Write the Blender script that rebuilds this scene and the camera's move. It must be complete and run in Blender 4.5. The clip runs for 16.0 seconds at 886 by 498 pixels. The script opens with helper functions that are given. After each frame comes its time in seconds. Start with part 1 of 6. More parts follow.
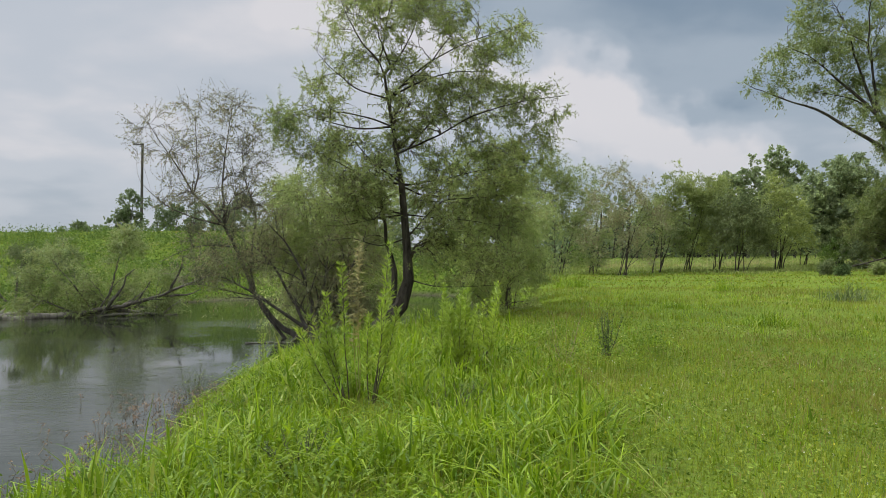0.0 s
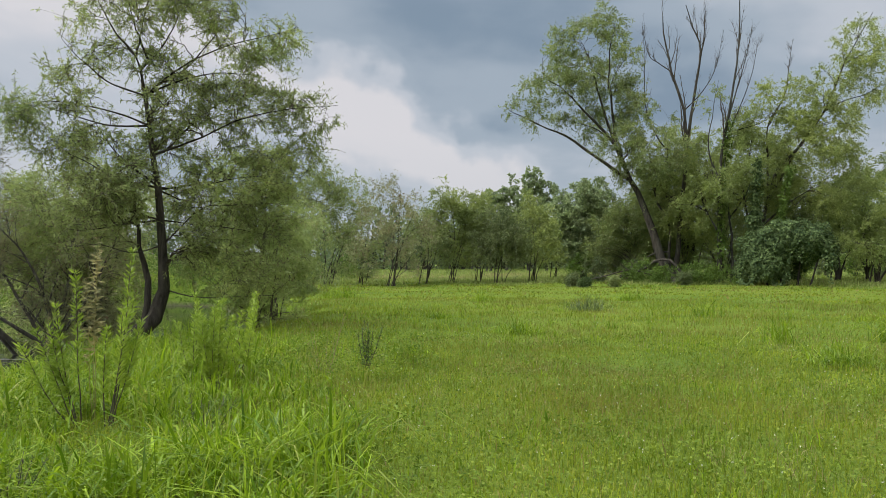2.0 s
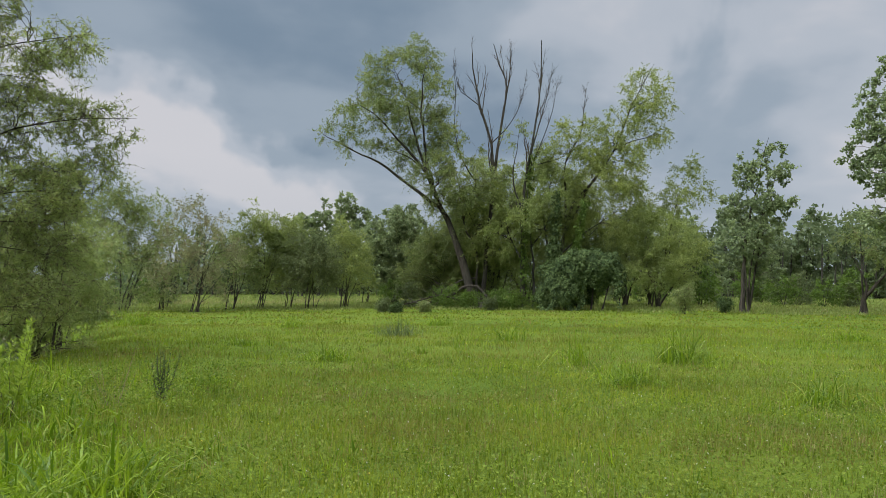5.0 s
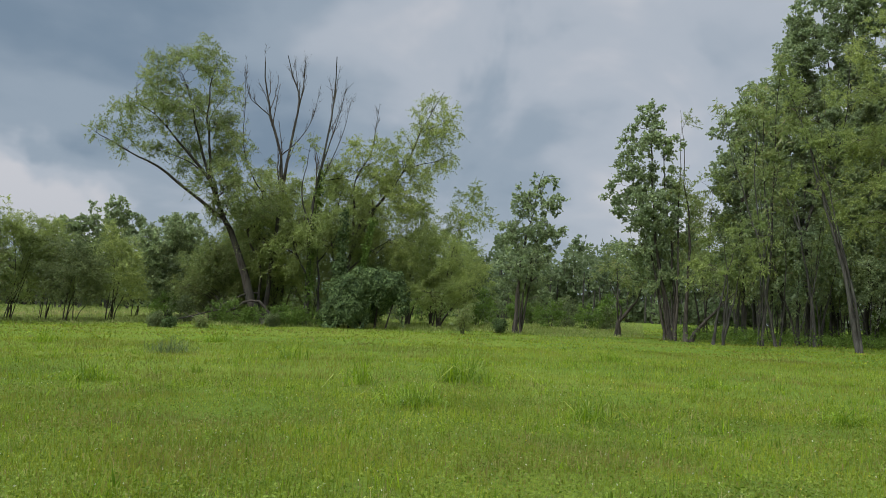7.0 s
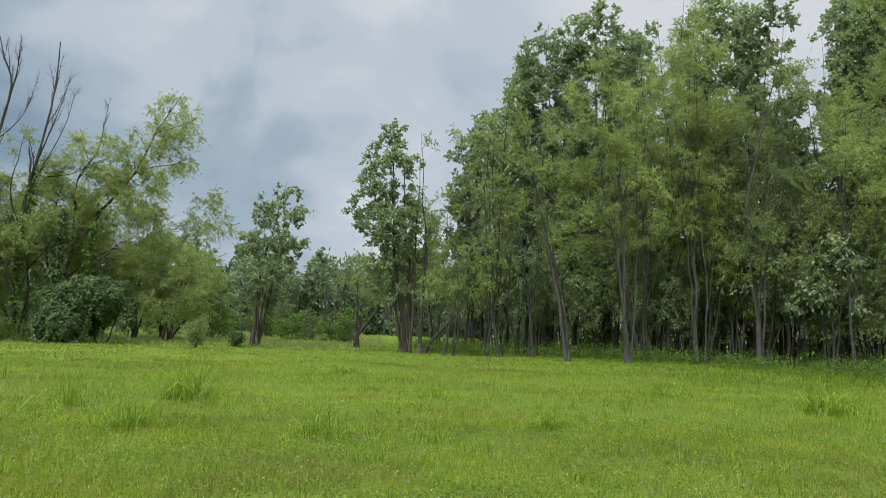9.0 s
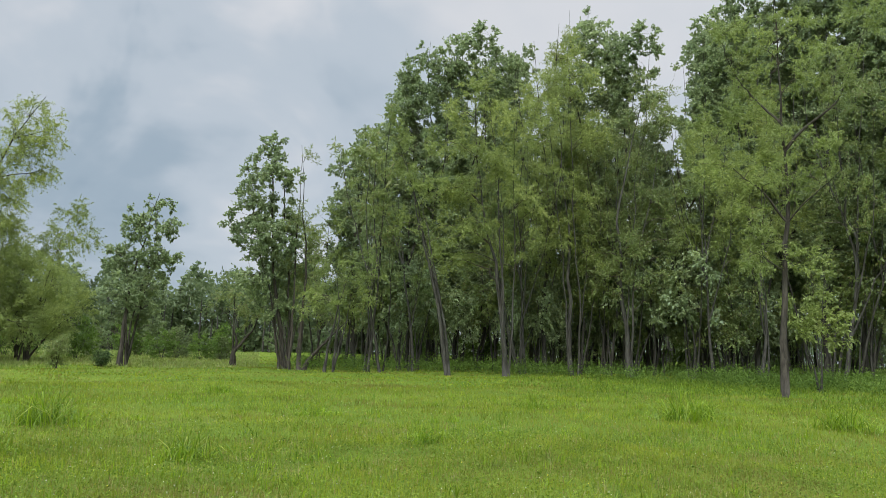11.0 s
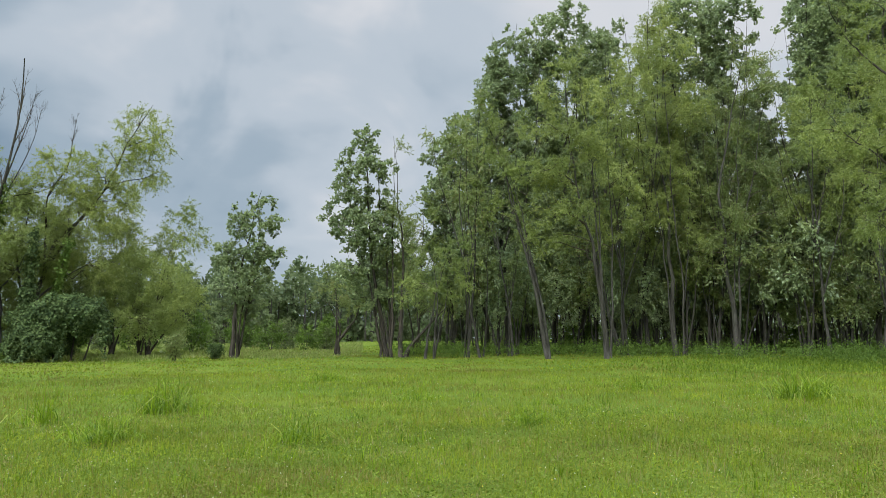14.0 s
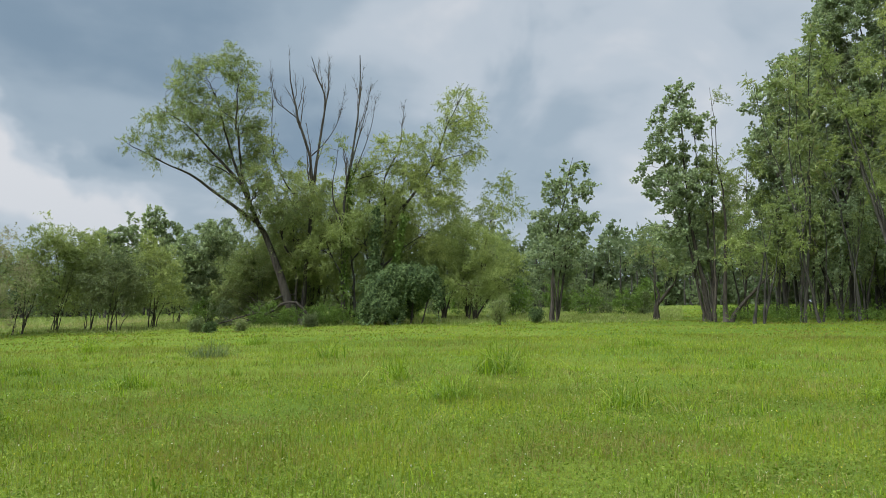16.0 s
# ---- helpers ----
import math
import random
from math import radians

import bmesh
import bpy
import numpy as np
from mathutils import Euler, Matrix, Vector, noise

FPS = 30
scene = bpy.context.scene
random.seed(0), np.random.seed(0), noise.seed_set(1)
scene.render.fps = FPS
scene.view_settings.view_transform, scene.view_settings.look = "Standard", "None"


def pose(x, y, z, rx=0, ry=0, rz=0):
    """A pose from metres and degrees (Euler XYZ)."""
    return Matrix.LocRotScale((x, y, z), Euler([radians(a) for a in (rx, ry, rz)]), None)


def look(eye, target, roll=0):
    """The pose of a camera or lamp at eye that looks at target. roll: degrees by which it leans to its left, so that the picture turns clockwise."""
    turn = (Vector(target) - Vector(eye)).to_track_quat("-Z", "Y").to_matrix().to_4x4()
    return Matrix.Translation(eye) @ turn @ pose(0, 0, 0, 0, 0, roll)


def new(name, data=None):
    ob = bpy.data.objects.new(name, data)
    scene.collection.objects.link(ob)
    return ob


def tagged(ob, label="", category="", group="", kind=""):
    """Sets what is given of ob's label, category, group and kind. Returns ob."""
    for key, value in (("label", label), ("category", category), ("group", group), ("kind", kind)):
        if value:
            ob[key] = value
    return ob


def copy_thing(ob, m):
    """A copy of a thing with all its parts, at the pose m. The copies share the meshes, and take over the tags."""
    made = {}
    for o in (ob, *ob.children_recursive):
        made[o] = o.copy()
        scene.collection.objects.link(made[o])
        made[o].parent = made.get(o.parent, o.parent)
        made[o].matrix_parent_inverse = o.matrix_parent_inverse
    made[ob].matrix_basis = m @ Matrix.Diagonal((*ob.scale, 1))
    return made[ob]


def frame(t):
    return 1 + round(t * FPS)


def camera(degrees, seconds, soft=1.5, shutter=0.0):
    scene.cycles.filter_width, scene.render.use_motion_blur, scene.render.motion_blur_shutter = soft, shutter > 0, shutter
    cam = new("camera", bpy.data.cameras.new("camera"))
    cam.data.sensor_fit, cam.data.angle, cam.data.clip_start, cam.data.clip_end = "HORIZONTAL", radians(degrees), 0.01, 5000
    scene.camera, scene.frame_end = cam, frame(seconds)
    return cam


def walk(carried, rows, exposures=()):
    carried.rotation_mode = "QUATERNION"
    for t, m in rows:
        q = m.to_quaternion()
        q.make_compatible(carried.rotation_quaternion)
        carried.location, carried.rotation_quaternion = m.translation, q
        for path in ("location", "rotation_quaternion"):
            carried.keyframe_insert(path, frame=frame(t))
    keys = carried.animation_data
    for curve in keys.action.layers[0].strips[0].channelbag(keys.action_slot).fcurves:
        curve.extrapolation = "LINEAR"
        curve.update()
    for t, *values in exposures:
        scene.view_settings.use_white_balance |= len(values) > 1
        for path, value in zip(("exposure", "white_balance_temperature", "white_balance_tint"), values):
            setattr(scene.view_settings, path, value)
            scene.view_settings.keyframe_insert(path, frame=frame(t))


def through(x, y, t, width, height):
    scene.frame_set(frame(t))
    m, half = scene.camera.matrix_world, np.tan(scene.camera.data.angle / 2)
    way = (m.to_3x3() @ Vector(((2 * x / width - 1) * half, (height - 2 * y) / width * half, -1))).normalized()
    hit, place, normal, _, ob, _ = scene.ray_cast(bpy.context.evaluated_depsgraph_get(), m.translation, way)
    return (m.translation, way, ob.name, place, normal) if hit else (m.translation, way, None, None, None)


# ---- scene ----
cam = camera(60.18, 16.0, soft=0.5)
PATH = [
    (0.0, pose(-0.334, -0.237, 1.594, 89.806, -0.383, 1.438)),
    (0.5, pose(-0.308, -0.234, 1.603, 89.887, -0.486, -2.685)),
    (1.0, pose(-0.253, -0.208, 1.594, 90.036, -0.761, -6.720)),
    (1.5, pose(-0.219, -0.192, 1.601, 90.462, -1.044, -10.313)),
    (2.0, pose(-0.171, -0.173, 1.594, 90.833, -1.274, -15.435)),
    (2.5, pose(-0.143, -0.182, 1.586, 91.207, -1.381, -18.143)),
    (3.0, pose(-0.121, -0.181, 1.596, 91.668, -1.224, -20.914)),
    (3.5, pose(-0.079, -0.156, 1.607, 92.043, -0.942, -26.225)),
    (3.7, pose(-0.069, -0.147, 1.603, 92.259, -0.872, -27.924)),
    (5.8, pose(-0.080, 0.082, 1.580, 93.867, -2.225, -30.871)),
    (6.0, pose(-0.075, 0.119, 1.577, 94.109, -2.278, -32.947)),
    (6.5, pose(-0.048, 0.219, 1.578, 94.670, -2.302, -39.728)),
    (7.0, pose(0.013, 0.223, 1.598, 95.007, -2.961, -45.553)),
    (7.5, pose(0.097, 0.213, 1.611, 95.770, -3.383, -53.345)),
    (8.0, pose(0.130, 0.165, 1.613, 96.379, -3.181, -58.830)),
    (8.5, pose(0.138, 0.134, 1.614, 96.687, -2.840, -62.747)),
    (9.0, pose(0.165, 0.119, 1.618, 96.877, -2.737, -64.582)),
    (9.5, pose(0.167, 0.088, 1.635, 97.178, -2.524, -68.683)),
    (10.0, pose(0.184, 0.087, 1.633, 97.543, -2.196, -71.784)),
    (10.2, pose(0.179, 0.094, 1.653, 97.779, -2.315, -72.325)),
    (12.3, pose(0.161, -0.040, 1.589, 98.415, -0.927, -74.266)),
    (12.5, pose(0.161, -0.013, 1.596, 98.325, -0.746, -73.994)),
    (13.0, pose(0.143, -0.001, 1.592, 97.965, -0.710, -70.312)),
    (13.5, pose(0.170, 0.013, 1.594, 97.590, -0.506, -67.825)),
    (14.0, pose(0.156, 0.027, 1.578, 97.177, -0.258, -65.902)),
    (14.5, pose(0.131, 0.045, 1.578, 96.672, -0.157, -60.415)),
    (15.0, pose(0.116, 0.085, 1.594, 95.968, -0.183, -53.051)),
    (15.5, pose(0.116, 0.120, 1.591, 95.281, -0.159, -48.051)),
    (16.0, pose(0.089, 0.140, 1.605, 94.398, -0.169, -42.710)),
]
EXPOSURE = [(0.0, 0.02, 6750, 9), (3.5, 0.0, 6700, 9), (6.0, -0.21, 6550, 8), (7.5, -0.21, 6500, 7), (9.0, 0.03, 6500, 5), (10.0, 0.04, 6500, 5), (12.5, 0.05, 6500, 5), (16.0, 0.06, 6500, 5)]
walk(cam, PATH, EXPOSURE)

# ---- sky and sun ----
SUN_ELEV, SUN_AZ = 42.0, 275.0
world = bpy.data.worlds.new("overcast_sky")
scene.world = world
world.use_nodes = True


class Nodes:
    """Short hand for a node tree: n = Nodes(tree); n('ShaderNodeMath', {0: socket, 1: 2.0}, operation='ADD')."""

    def __init__(self, tree):
        self.tree = tree
        tree.nodes.clear()

    def __call__(self, kind, inputs=None, **settings):
        node = self.tree.nodes.new(kind)
        if "operation" in settings:
            node.operation = settings["operation"]
        if settings.get("use_clamp"):
            node.use_clamp = True
        if "data_type" in settings:
            node.data_type = settings["data_type"]
        if "interpolation_type" in settings:
            node.interpolation_type = settings["interpolation_type"]
        for key, value in (inputs or {}).items():
            if isinstance(value, bpy.types.NodeSocket):
                self.tree.links.new(value, node.inputs[key])
            else:
                node.inputs[key].default_value = value
        return node

    def math(self, op, a, b=0.0, clamp=False):
        return self("ShaderNodeMath", {0: a, 1: b}, operation=op, use_clamp=clamp).outputs[0]

    def ramp(self, fac, stops, smooth=False):
        node = self("ShaderNodeValToRGB", {0: fac})
        els = node.color_ramp.elements
        while len(els) < len(stops):
            els.new(0.5)
        for el, (pos, col) in zip(els, stops):
            el.position = pos
            el.color = (*col, 1) if len(col) == 3 else col
        if smooth:
            node.color_ramp.interpolation = "EASE"
        return node.outputs[0]

    def mix(self, fac, a, b):
        node = self("ShaderNodeMix", {0: fac}, data_type="RGBA")
        for key, value in ((6, a), (7, b)):
            if isinstance(value, bpy.types.NodeSocket):
                self.tree.links.new(value, node.inputs[key])
            else:
                node.inputs[key].default_value = (*value, 1)
        return node.outputs[2]

    def noise(self, scale, detail=4.0, rough=0.55, vector=None, distortion=0.0):
        ins = {"Scale": scale, "Detail": detail, "Roughness": rough, "Distortion": distortion}
        if vector is not None:
            ins["Vector"] = vector
        return self("ShaderNodeTexNoise", ins).outputs["Fac"]


def build_sky():
    n = Nodes(world.node_tree)
    coord = n("ShaderNodeTexCoord").outputs["Generated"]
    split = n("ShaderNodeSeparateXYZ", {0: coord})
    x, y, z = split.outputs[0], split.outputs[1], split.outputs[2]
    up = n.math("MAXIMUM", z, 0.0)
    # cloud deck: directions laid on a flat layer overhead
    far = n.math("ADD", up, 0.22)
    deck = n("ShaderNodeCombineXYZ", {0: n.math("DIVIDE", x, far), 1: n.math("DIVIDE", y, far), 2: 3.1}).outputs[0]
    big = n.noise(0.85, 4, 0.48, deck, 0.15)
    small = n.noise(3.2, 4, 0.5, deck, 0.1)
    cover = n.math("ADD", n.math("MULTIPLY", big, 0.80), n.math("MULTIPLY", small, 0.20))
    # a bank of bright cloud under a slanting edge
    edge = n("ShaderNodeVectorMath", {0: coord, 1: BANK_EDGE}, operation="DOT_PRODUCT").outputs["Value"]
    ragged = n.math("ADD", edge, n.math("MULTIPLY", n.math("SUBTRACT", n.noise(7.0, 4, 0.5, coord), 0.5), 0.16))
    ragged = n.math("ADD", ragged, n.math("MULTIPLY", n.math("SUBTRACT", n.noise(22.0, 3, 0.5, coord), 0.5), 0.045))
    bank = n("ShaderNodeMapRange", {0: ragged, 1: -0.035, 2: 0.05}, interpolation_type="SMOOTHSTEP").outputs[0]
    shade = n("ShaderNodeMapRange", {0: ragged, 1: 0.0, 2: -0.55}, interpolation_type="SMOOTHSTEP").outputs[0]
    dark = n.math("SUBTRACT", 1.0, bank)
    toward = n("ShaderNodeVectorMath", {0: coord, 1: THIN_CLOUD}, operation="DOT_PRODUCT").outputs["Value"]
    thin = n("ShaderNodeMapRange", {0: toward, 1: 0.90, 2: 1.0}, interpolation_type="SMOOTHSTEP").outputs[0]
    crest = n("ShaderNodeMapRange", {0: n.math("ABSOLUTE", n.math("SUBTRACT", ragged, 0.055)), 1: 0.085, 2: 0.0}, interpolation_type="SMOOTHSTEP").outputs[0]
    cover = n.math("ADD", n.math("ADD", n.math("ADD", cover, 0.02), n.math("MULTIPLY", n.math("MULTIPLY", thin, n.ramp(n.noise(5.0, 4, 0.55, coord, 0.5), [(0.34, (0.15, 0.15, 0.15)), (0.68, (1, 1, 1))])), 0.17)), n.math("MULTIPLY", crest, 0.17))
    cover = n.math("SUBTRACT", cover, n.math("MULTIPLY", n.math("MULTIPLY", dark, n.math("SUBTRACT", 1.0, shade)), 0.19))
    clouds = n.ramp(cover, [(0.28, (0.225, 0.305, 0.41)), (0.42, (0.365, 0.44, 0.54)), (0.54, (0.525, 0.575, 0.665)), (0.68, (0.705, 0.705, 0.765))], True)
    # an overcast sky is brighter overhead than at the horizon
    lift = n.ramp(up, [(0.0, (1, 1, 1)), (0.46, (1.0, 1.0, 1.0)), (0.60, (2.8, 2.75, 2.55)), (1.0, (5.4, 5.3, 4.8))])
    haze = n("ShaderNodeMapRange", {0: up, 1: 0.0, 2: 0.16, 3: 0.55, 4: 0.0}).outputs[0]
    clouds = n.mix(haze, clouds, (0.505, 0.555, 0.645))
    lit = n("ShaderNodeVectorMath", {0: clouds, 1: lift}, operation="MULTIPLY").outputs[0]
    # brighter cloud round the hidden sun, unseen, added to light the wood's front
    a, e = radians(SUN_AZ), radians(SUN_ELEV)
    near = n("ShaderNodeVectorMath", {0: coord, 1: (math.sin(a) * math.cos(e), math.cos(a) * math.cos(e), math.sin(e))}, operation="DOT_PRODUCT").outputs["Value"]
    sky_fill = n("ShaderNodeMapRange", {0: near, 1: 0.66, 2: 1.0, 3: 1.0, 4: 3.4}, interpolation_type="SMOOTHSTEP").outputs[0]
    lit = n("ShaderNodeVectorMath", {0: lit, 3: sky_fill}, operation="SCALE").outputs[0]
    sky = n("ShaderNodeTexSky")
    sky.sky_type, sky.sun_disc = "NISHITA", False
    sky.sun_elevation, sky.sun_rotation = radians(SUN_ELEV), radians(SUN_AZ)
    clear = n("ShaderNodeBackground", {0: sky.outputs[0], 1: 0.06})
    cloud = n("ShaderNodeBackground", {0: lit, 1: 1.0})
    mixed = n("ShaderNodeMixShader", {0: 0.92, 1: clear.outputs[0], 2: cloud.outputs[0]})
    n("ShaderNodeOutputWorld", {0: mixed.outputs[0]})


THIN_CLOUD = (0.755, 0.569, 0.326)
BANK_EDGE = (-0.432, 0.277, -0.858)
build_sky()
sun = new("sun", bpy.data.lights.new("sun", "SUN"))
sun.data.energy, sun.data.angle, sun.data.color = 1.5, radians(25), (1.0, 0.95, 0.84)
a, e = radians(SUN_AZ), radians(SUN_ELEV)
sun.matrix_world = look((60 * math.sin(a) * math.cos(e), 60 * math.cos(a) * math.cos(e), 60 * math.sin(e)), (0, 0, 0))


# ---- materials ----
def material(name):
    m = bpy.data.materials.new(name)
    m.use_nodes = True
    return m, Nodes(m.node_tree)


def leaf_material(name, dark, light, through=0.35, rough=0.55, warm=None, patch=0.6, gloss=0.35, dry=None):
    """Leaves or blades: every one its own tint, larger patches of tone, some light passing through."""
    m, n = material(name)
    rnd = n("ShaderNodeNewGeometry").outputs["Random Per Island"]
    pos = n("ShaderNodeNewGeometry").outputs["Position"]
    col = n.mix(rnd, dark, light)
    if warm:
        hit = n.ramp(n.math("FRACT", n.math("MULTIPLY", rnd, 17.3)), [(0.86, (0, 0, 0)), (0.97, (1, 1, 1))])
        col = n.mix(hit, col, warm)
    if dry:
        worn = n.math("ADD", n.math("MULTIPLY", n.noise(0.33, 3, 0.5, pos), 0.75), n.math("MULTIPLY", rnd, 0.25))
        col = n.mix(n.ramp(worn, [(0.52, (0, 0, 0)), (0.64, (0.75, 0.75, 0.75))]), col, dry)
    clump = n.noise(patch, 4, 0.6, pos)
    tone = n.ramp(clump, [(0.3, (0.62, 0.66, 0.62)), (0.7, (1.28, 1.22, 1.12))])
    col = n("ShaderNodeVectorMath", {0: col, 1: tone}, operation="MULTIPLY").outputs[0]
    bsdf = n("ShaderNodeBsdfPrincipled", {"Base Color": col, "Roughness": rough, "Specular IOR Level": gloss})
    glow = n("ShaderNodeBsdfTranslucent", {0: col})
    mixed = n("ShaderNodeMixShader", {0: through, 1: bsdf.outputs[0], 2: glow.outputs[0]})
    n("ShaderNodeOutputMaterial", {0: mixed.outputs[0]})
    return m


def bark_material(name, dark, light, scale=9.0):
    m, n = material(name)
    pos = n("ShaderNodeTexCoord").outputs["Object"]
    tall = n("ShaderNodeMapping", {0: pos, 3: (1, 1, 0.18)}).outputs[0]
    ridge = n.noise(scale, 6, 0.65, tall, 0.6)
    stain = n.noise(0.9, 3, 0.5, pos)
    col = n.mix(n.ramp(ridge, [(0.35, (0, 0, 0)), (0.65, (1, 1, 1))]), dark, light)
    col = n.mix(n.ramp(stain, [(0.5, (0, 0, 0)), (0.75, (0.45, 0.45, 0.45))]), col, (0.085, 0.085, 0.065))
    bump = n("ShaderNodeBump", {"Strength": 0.7, "Distance": 0.03, "Height": ridge})
    bsdf = n("ShaderNodeBsdfPrincipled", {"Base Color": col, "Roughness": 0.9, "Specular IOR Level": 0.15, "Normal": bump.outputs[0]})
    n("ShaderNodeOutputMaterial", {0: bsdf.outputs[0]})
    return m


def soil_material():
    """Turf seen between the blades: moss green, yellow-green and brown patches."""
    m, n = material("turf")
    pos = n("ShaderNodeNewGeometry").outputs["Position"]
    broad, mid, fine = n.noise(0.16, 4, 0.55, pos), n.noise(1.3, 5, 0.6, pos), n.noise(22.0, 5, 0.7, pos)
    col = n.ramp(broad, [(0.32, (0.104, 0.16, 0.016)), (0.5, (0.138, 0.188, 0.019)), (0.68, (0.17, 0.205, 0.025))])
    col = n.mix(n.ramp(mid, [(0.48, (0, 0, 0)), (0.72, (0.6, 0.6, 0.6))]), col, (0.10, 0.16, 0.024))
    col = n.mix(n.ramp(fine, [(0.42, (0.5, 0.5, 0.5)), (0.55, (0, 0, 0))]), col, (0.05, 0.065, 0.014))
    # bare damp earth by the water
    split = n("ShaderNodeSeparateXYZ", {0: pos})
    low = n("ShaderNodeMapRange", {0: n.math("ADD", split.outputs[2], n.math("MULTIPLY", mid, 0.25)), 1: -0.42, 2: -0.62}).outputs[0]
    col = n.mix(low, col, (0.085, 0.075, 0.045))
    bump = n("ShaderNodeBump", {"Strength": 0.8, "Distance": 0.06, "Height": fine})
    bsdf = n("ShaderNodeBsdfPrincipled", {"Base Color": col, "Roughness": 0.95, "Normal": bump.outputs[0], "Specular IOR Level": 0.1})
    n("ShaderNodeOutputMaterial", {0: bsdf.outputs[0]})
    return m


def water_material():
    m, n = material("pond_water")
    pos = n("ShaderNodeNewGeometry").outputs["Position"]
    wide = n("ShaderNodeMapping", {0: pos, 3: (0.7, 2.2, 1)}).outputs[0]
    rough = n.ramp(n.noise(0.3, 3, 0.5, pos), [(0.45, (0.08, 0.08, 0.08)), (0.60, (1, 1, 1))])
    height = n.math("MULTIPLY", n.noise(4.6, 4, 0.6, wide), rough)
    bump = n("ShaderNodeBump", {"Strength": 0.12, "Distance": 0.08, "Height": height})
    bsdf = n("ShaderNodeBsdfPrincipled", {"Base Color": (0.016, 0.019, 0.010, 1), "Roughness": 0.02, "IOR": 1.36, "Normal": bump.outputs[0]})
    n("ShaderNodeOutputMaterial", {0: bsdf.outputs[0]})
    return m


TURF, WATER_MAT = soil_material(), water_material()
GRASS = leaf_material("grass_blade", (0.112, 0.170, 0.008), (0.34, 0.39, 0.036), 0.4, 0.5, (0.299, 0.229, 0.101), 0.7, 0.3, (0.183, 0.146, 0.0504))
TALL_GRASS = leaf_material("tall_grass_blade", (0.085, 0.165, 0.005), (0.30, 0.41, 0.022), 0.48, 0.42, (0.33, 0.36, 0.07), 1.1, 0.45)
CLOVER = leaf_material("clover_leaf", (0.112, 0.172, 0.015), (0.27, 0.325, 0.042), 0.35, 0.55, None, 1.5, 0.3, (0.176, 0.144, 0.048))
WILLOW = leaf_material("willow_leaf", (0.165, 0.212, 0.064), (0.32, 0.375, 0.138), 0.55, 0.42, (0.315, 0.28, 0.128), 0.5, 0.6)
WILLOW_POND = leaf_material("pond_willow_leaf", (0.235, 0.295, 0.085), (0.43, 0.49, 0.185), 0.72, 0.42, (0.315, 0.28, 0.128), 0.6, 0.6)
WILLOW_PALE = leaf_material("pale_willow_leaf", (0.205, 0.258, 0.068), (0.385, 0.44, 0.155), 0.55, 0.45, None, 0.4, 0.55)
WILLOW_LIME = leaf_material("yellow_willow_leaf", (0.232, 0.28, 0.076), (0.42, 0.465, 0.165), 0.6, 0.45, None, 0.4, 0.5)
WILLOW_DARK = leaf_material("dark_willow_leaf", (0.104, 0.136, 0.051), (0.216, 0.248, 0.106), 0.45, 0.5, None, 0.5)
WILLOW_DRY = leaf_material("dry_willow_leaf", (0.22, 0.225, 0.11), (0.36, 0.36, 0.20), 0.45, 0.6, (0.313, 0.202, 0.135), 0.8)
COTTONWOOD = leaf_material("cottonwood_leaf", (0.165, 0.218, 0.108), (0.41, 0.475, 0.245), 0.5, 0.4, None, 0.35, 0.6)
WOODS = leaf_material("woodland_leaf", (0.108, 0.148, 0.068), (0.224, 0.272, 0.14), 0.45, 0.5, None, 0.2)
UNDERGROWTH = leaf_material("undergrowth_leaf", (0.076, 0.128, 0.022), (0.172, 0.25, 0.05), 0.4, 0.6, None, 0.6, 0.2)
VINE = leaf_material("vine_leaf", (0.03, 0.058, 0.02), (0.178, 0.238, 0.092), 0.35, 0.6, None, 1.2, 0.15)
HERB = leaf_material("herb_leaf", (0.08, 0.141, 0.0096), (0.224, 0.304, 0.0304), 0.4, 0.55, None, 1.5, 0.3)
WEED = leaf_material("weed_leaf", (0.22, 0.323, 0.0308), (0.405, 0.501, 0.0748), 0.5, 0.45, None, 2.0, 0.45)
WEED_DARK = leaf_material("dull_weed_leaf", (0.0996, 0.136, 0.0467), (0.183, 0.212, 0.0935), 0.4, 0.6, None, 2.0)
WEED_DRY = leaf_material("dry_weed_leaf", (0.29, 0.25, 0.115), (0.43, 0.37, 0.175), 0.4, 0.7, None, 2.0)
REED_PINK = leaf_material("seed_head", (0.199, 0.136, 0.102), (0.299, 0.216, 0.153), 0.3, 0.7, None, 2.0)
PETAL = leaf_material("clover_flower", (0.50, 0.50, 0.42), (0.70, 0.69, 0.62), 0.3, 0.7, None, 2.0)
PETAL_YELLOW = leaf_material("yellow_flower", (0.55, 0.45, 0.05), (0.65, 0.55, 0.10), 0.3, 0.7, None, 2.0)
BARK = bark_material("willow_bark", (0.022, 0.018, 0.014), (0.088, 0.072, 0.058))
BARK_GREY = bark_material("cottonwood_bark", (0.025, 0.022, 0.018), (0.085, 0.075, 0.064))
DEADWOOD = bark_material("dead_wood", (0.055, 0.047, 0.040), (0.165, 0.142, 0.12))
DRIFTWOOD = bark_material("bleached_driftwood", (0.14, 0.12, 0.10), (0.38, 0.34, 0.29))
TWIG = bark_material("twig_bark", (0.045, 0.036, 0.028), (0.12, 0.095, 0.07), 20.0)
POLE_WOOD = bark_material("weathered_pole_wood", (0.045, 0.04, 0.037), (0.11, 0.10, 0.09), 5.0)


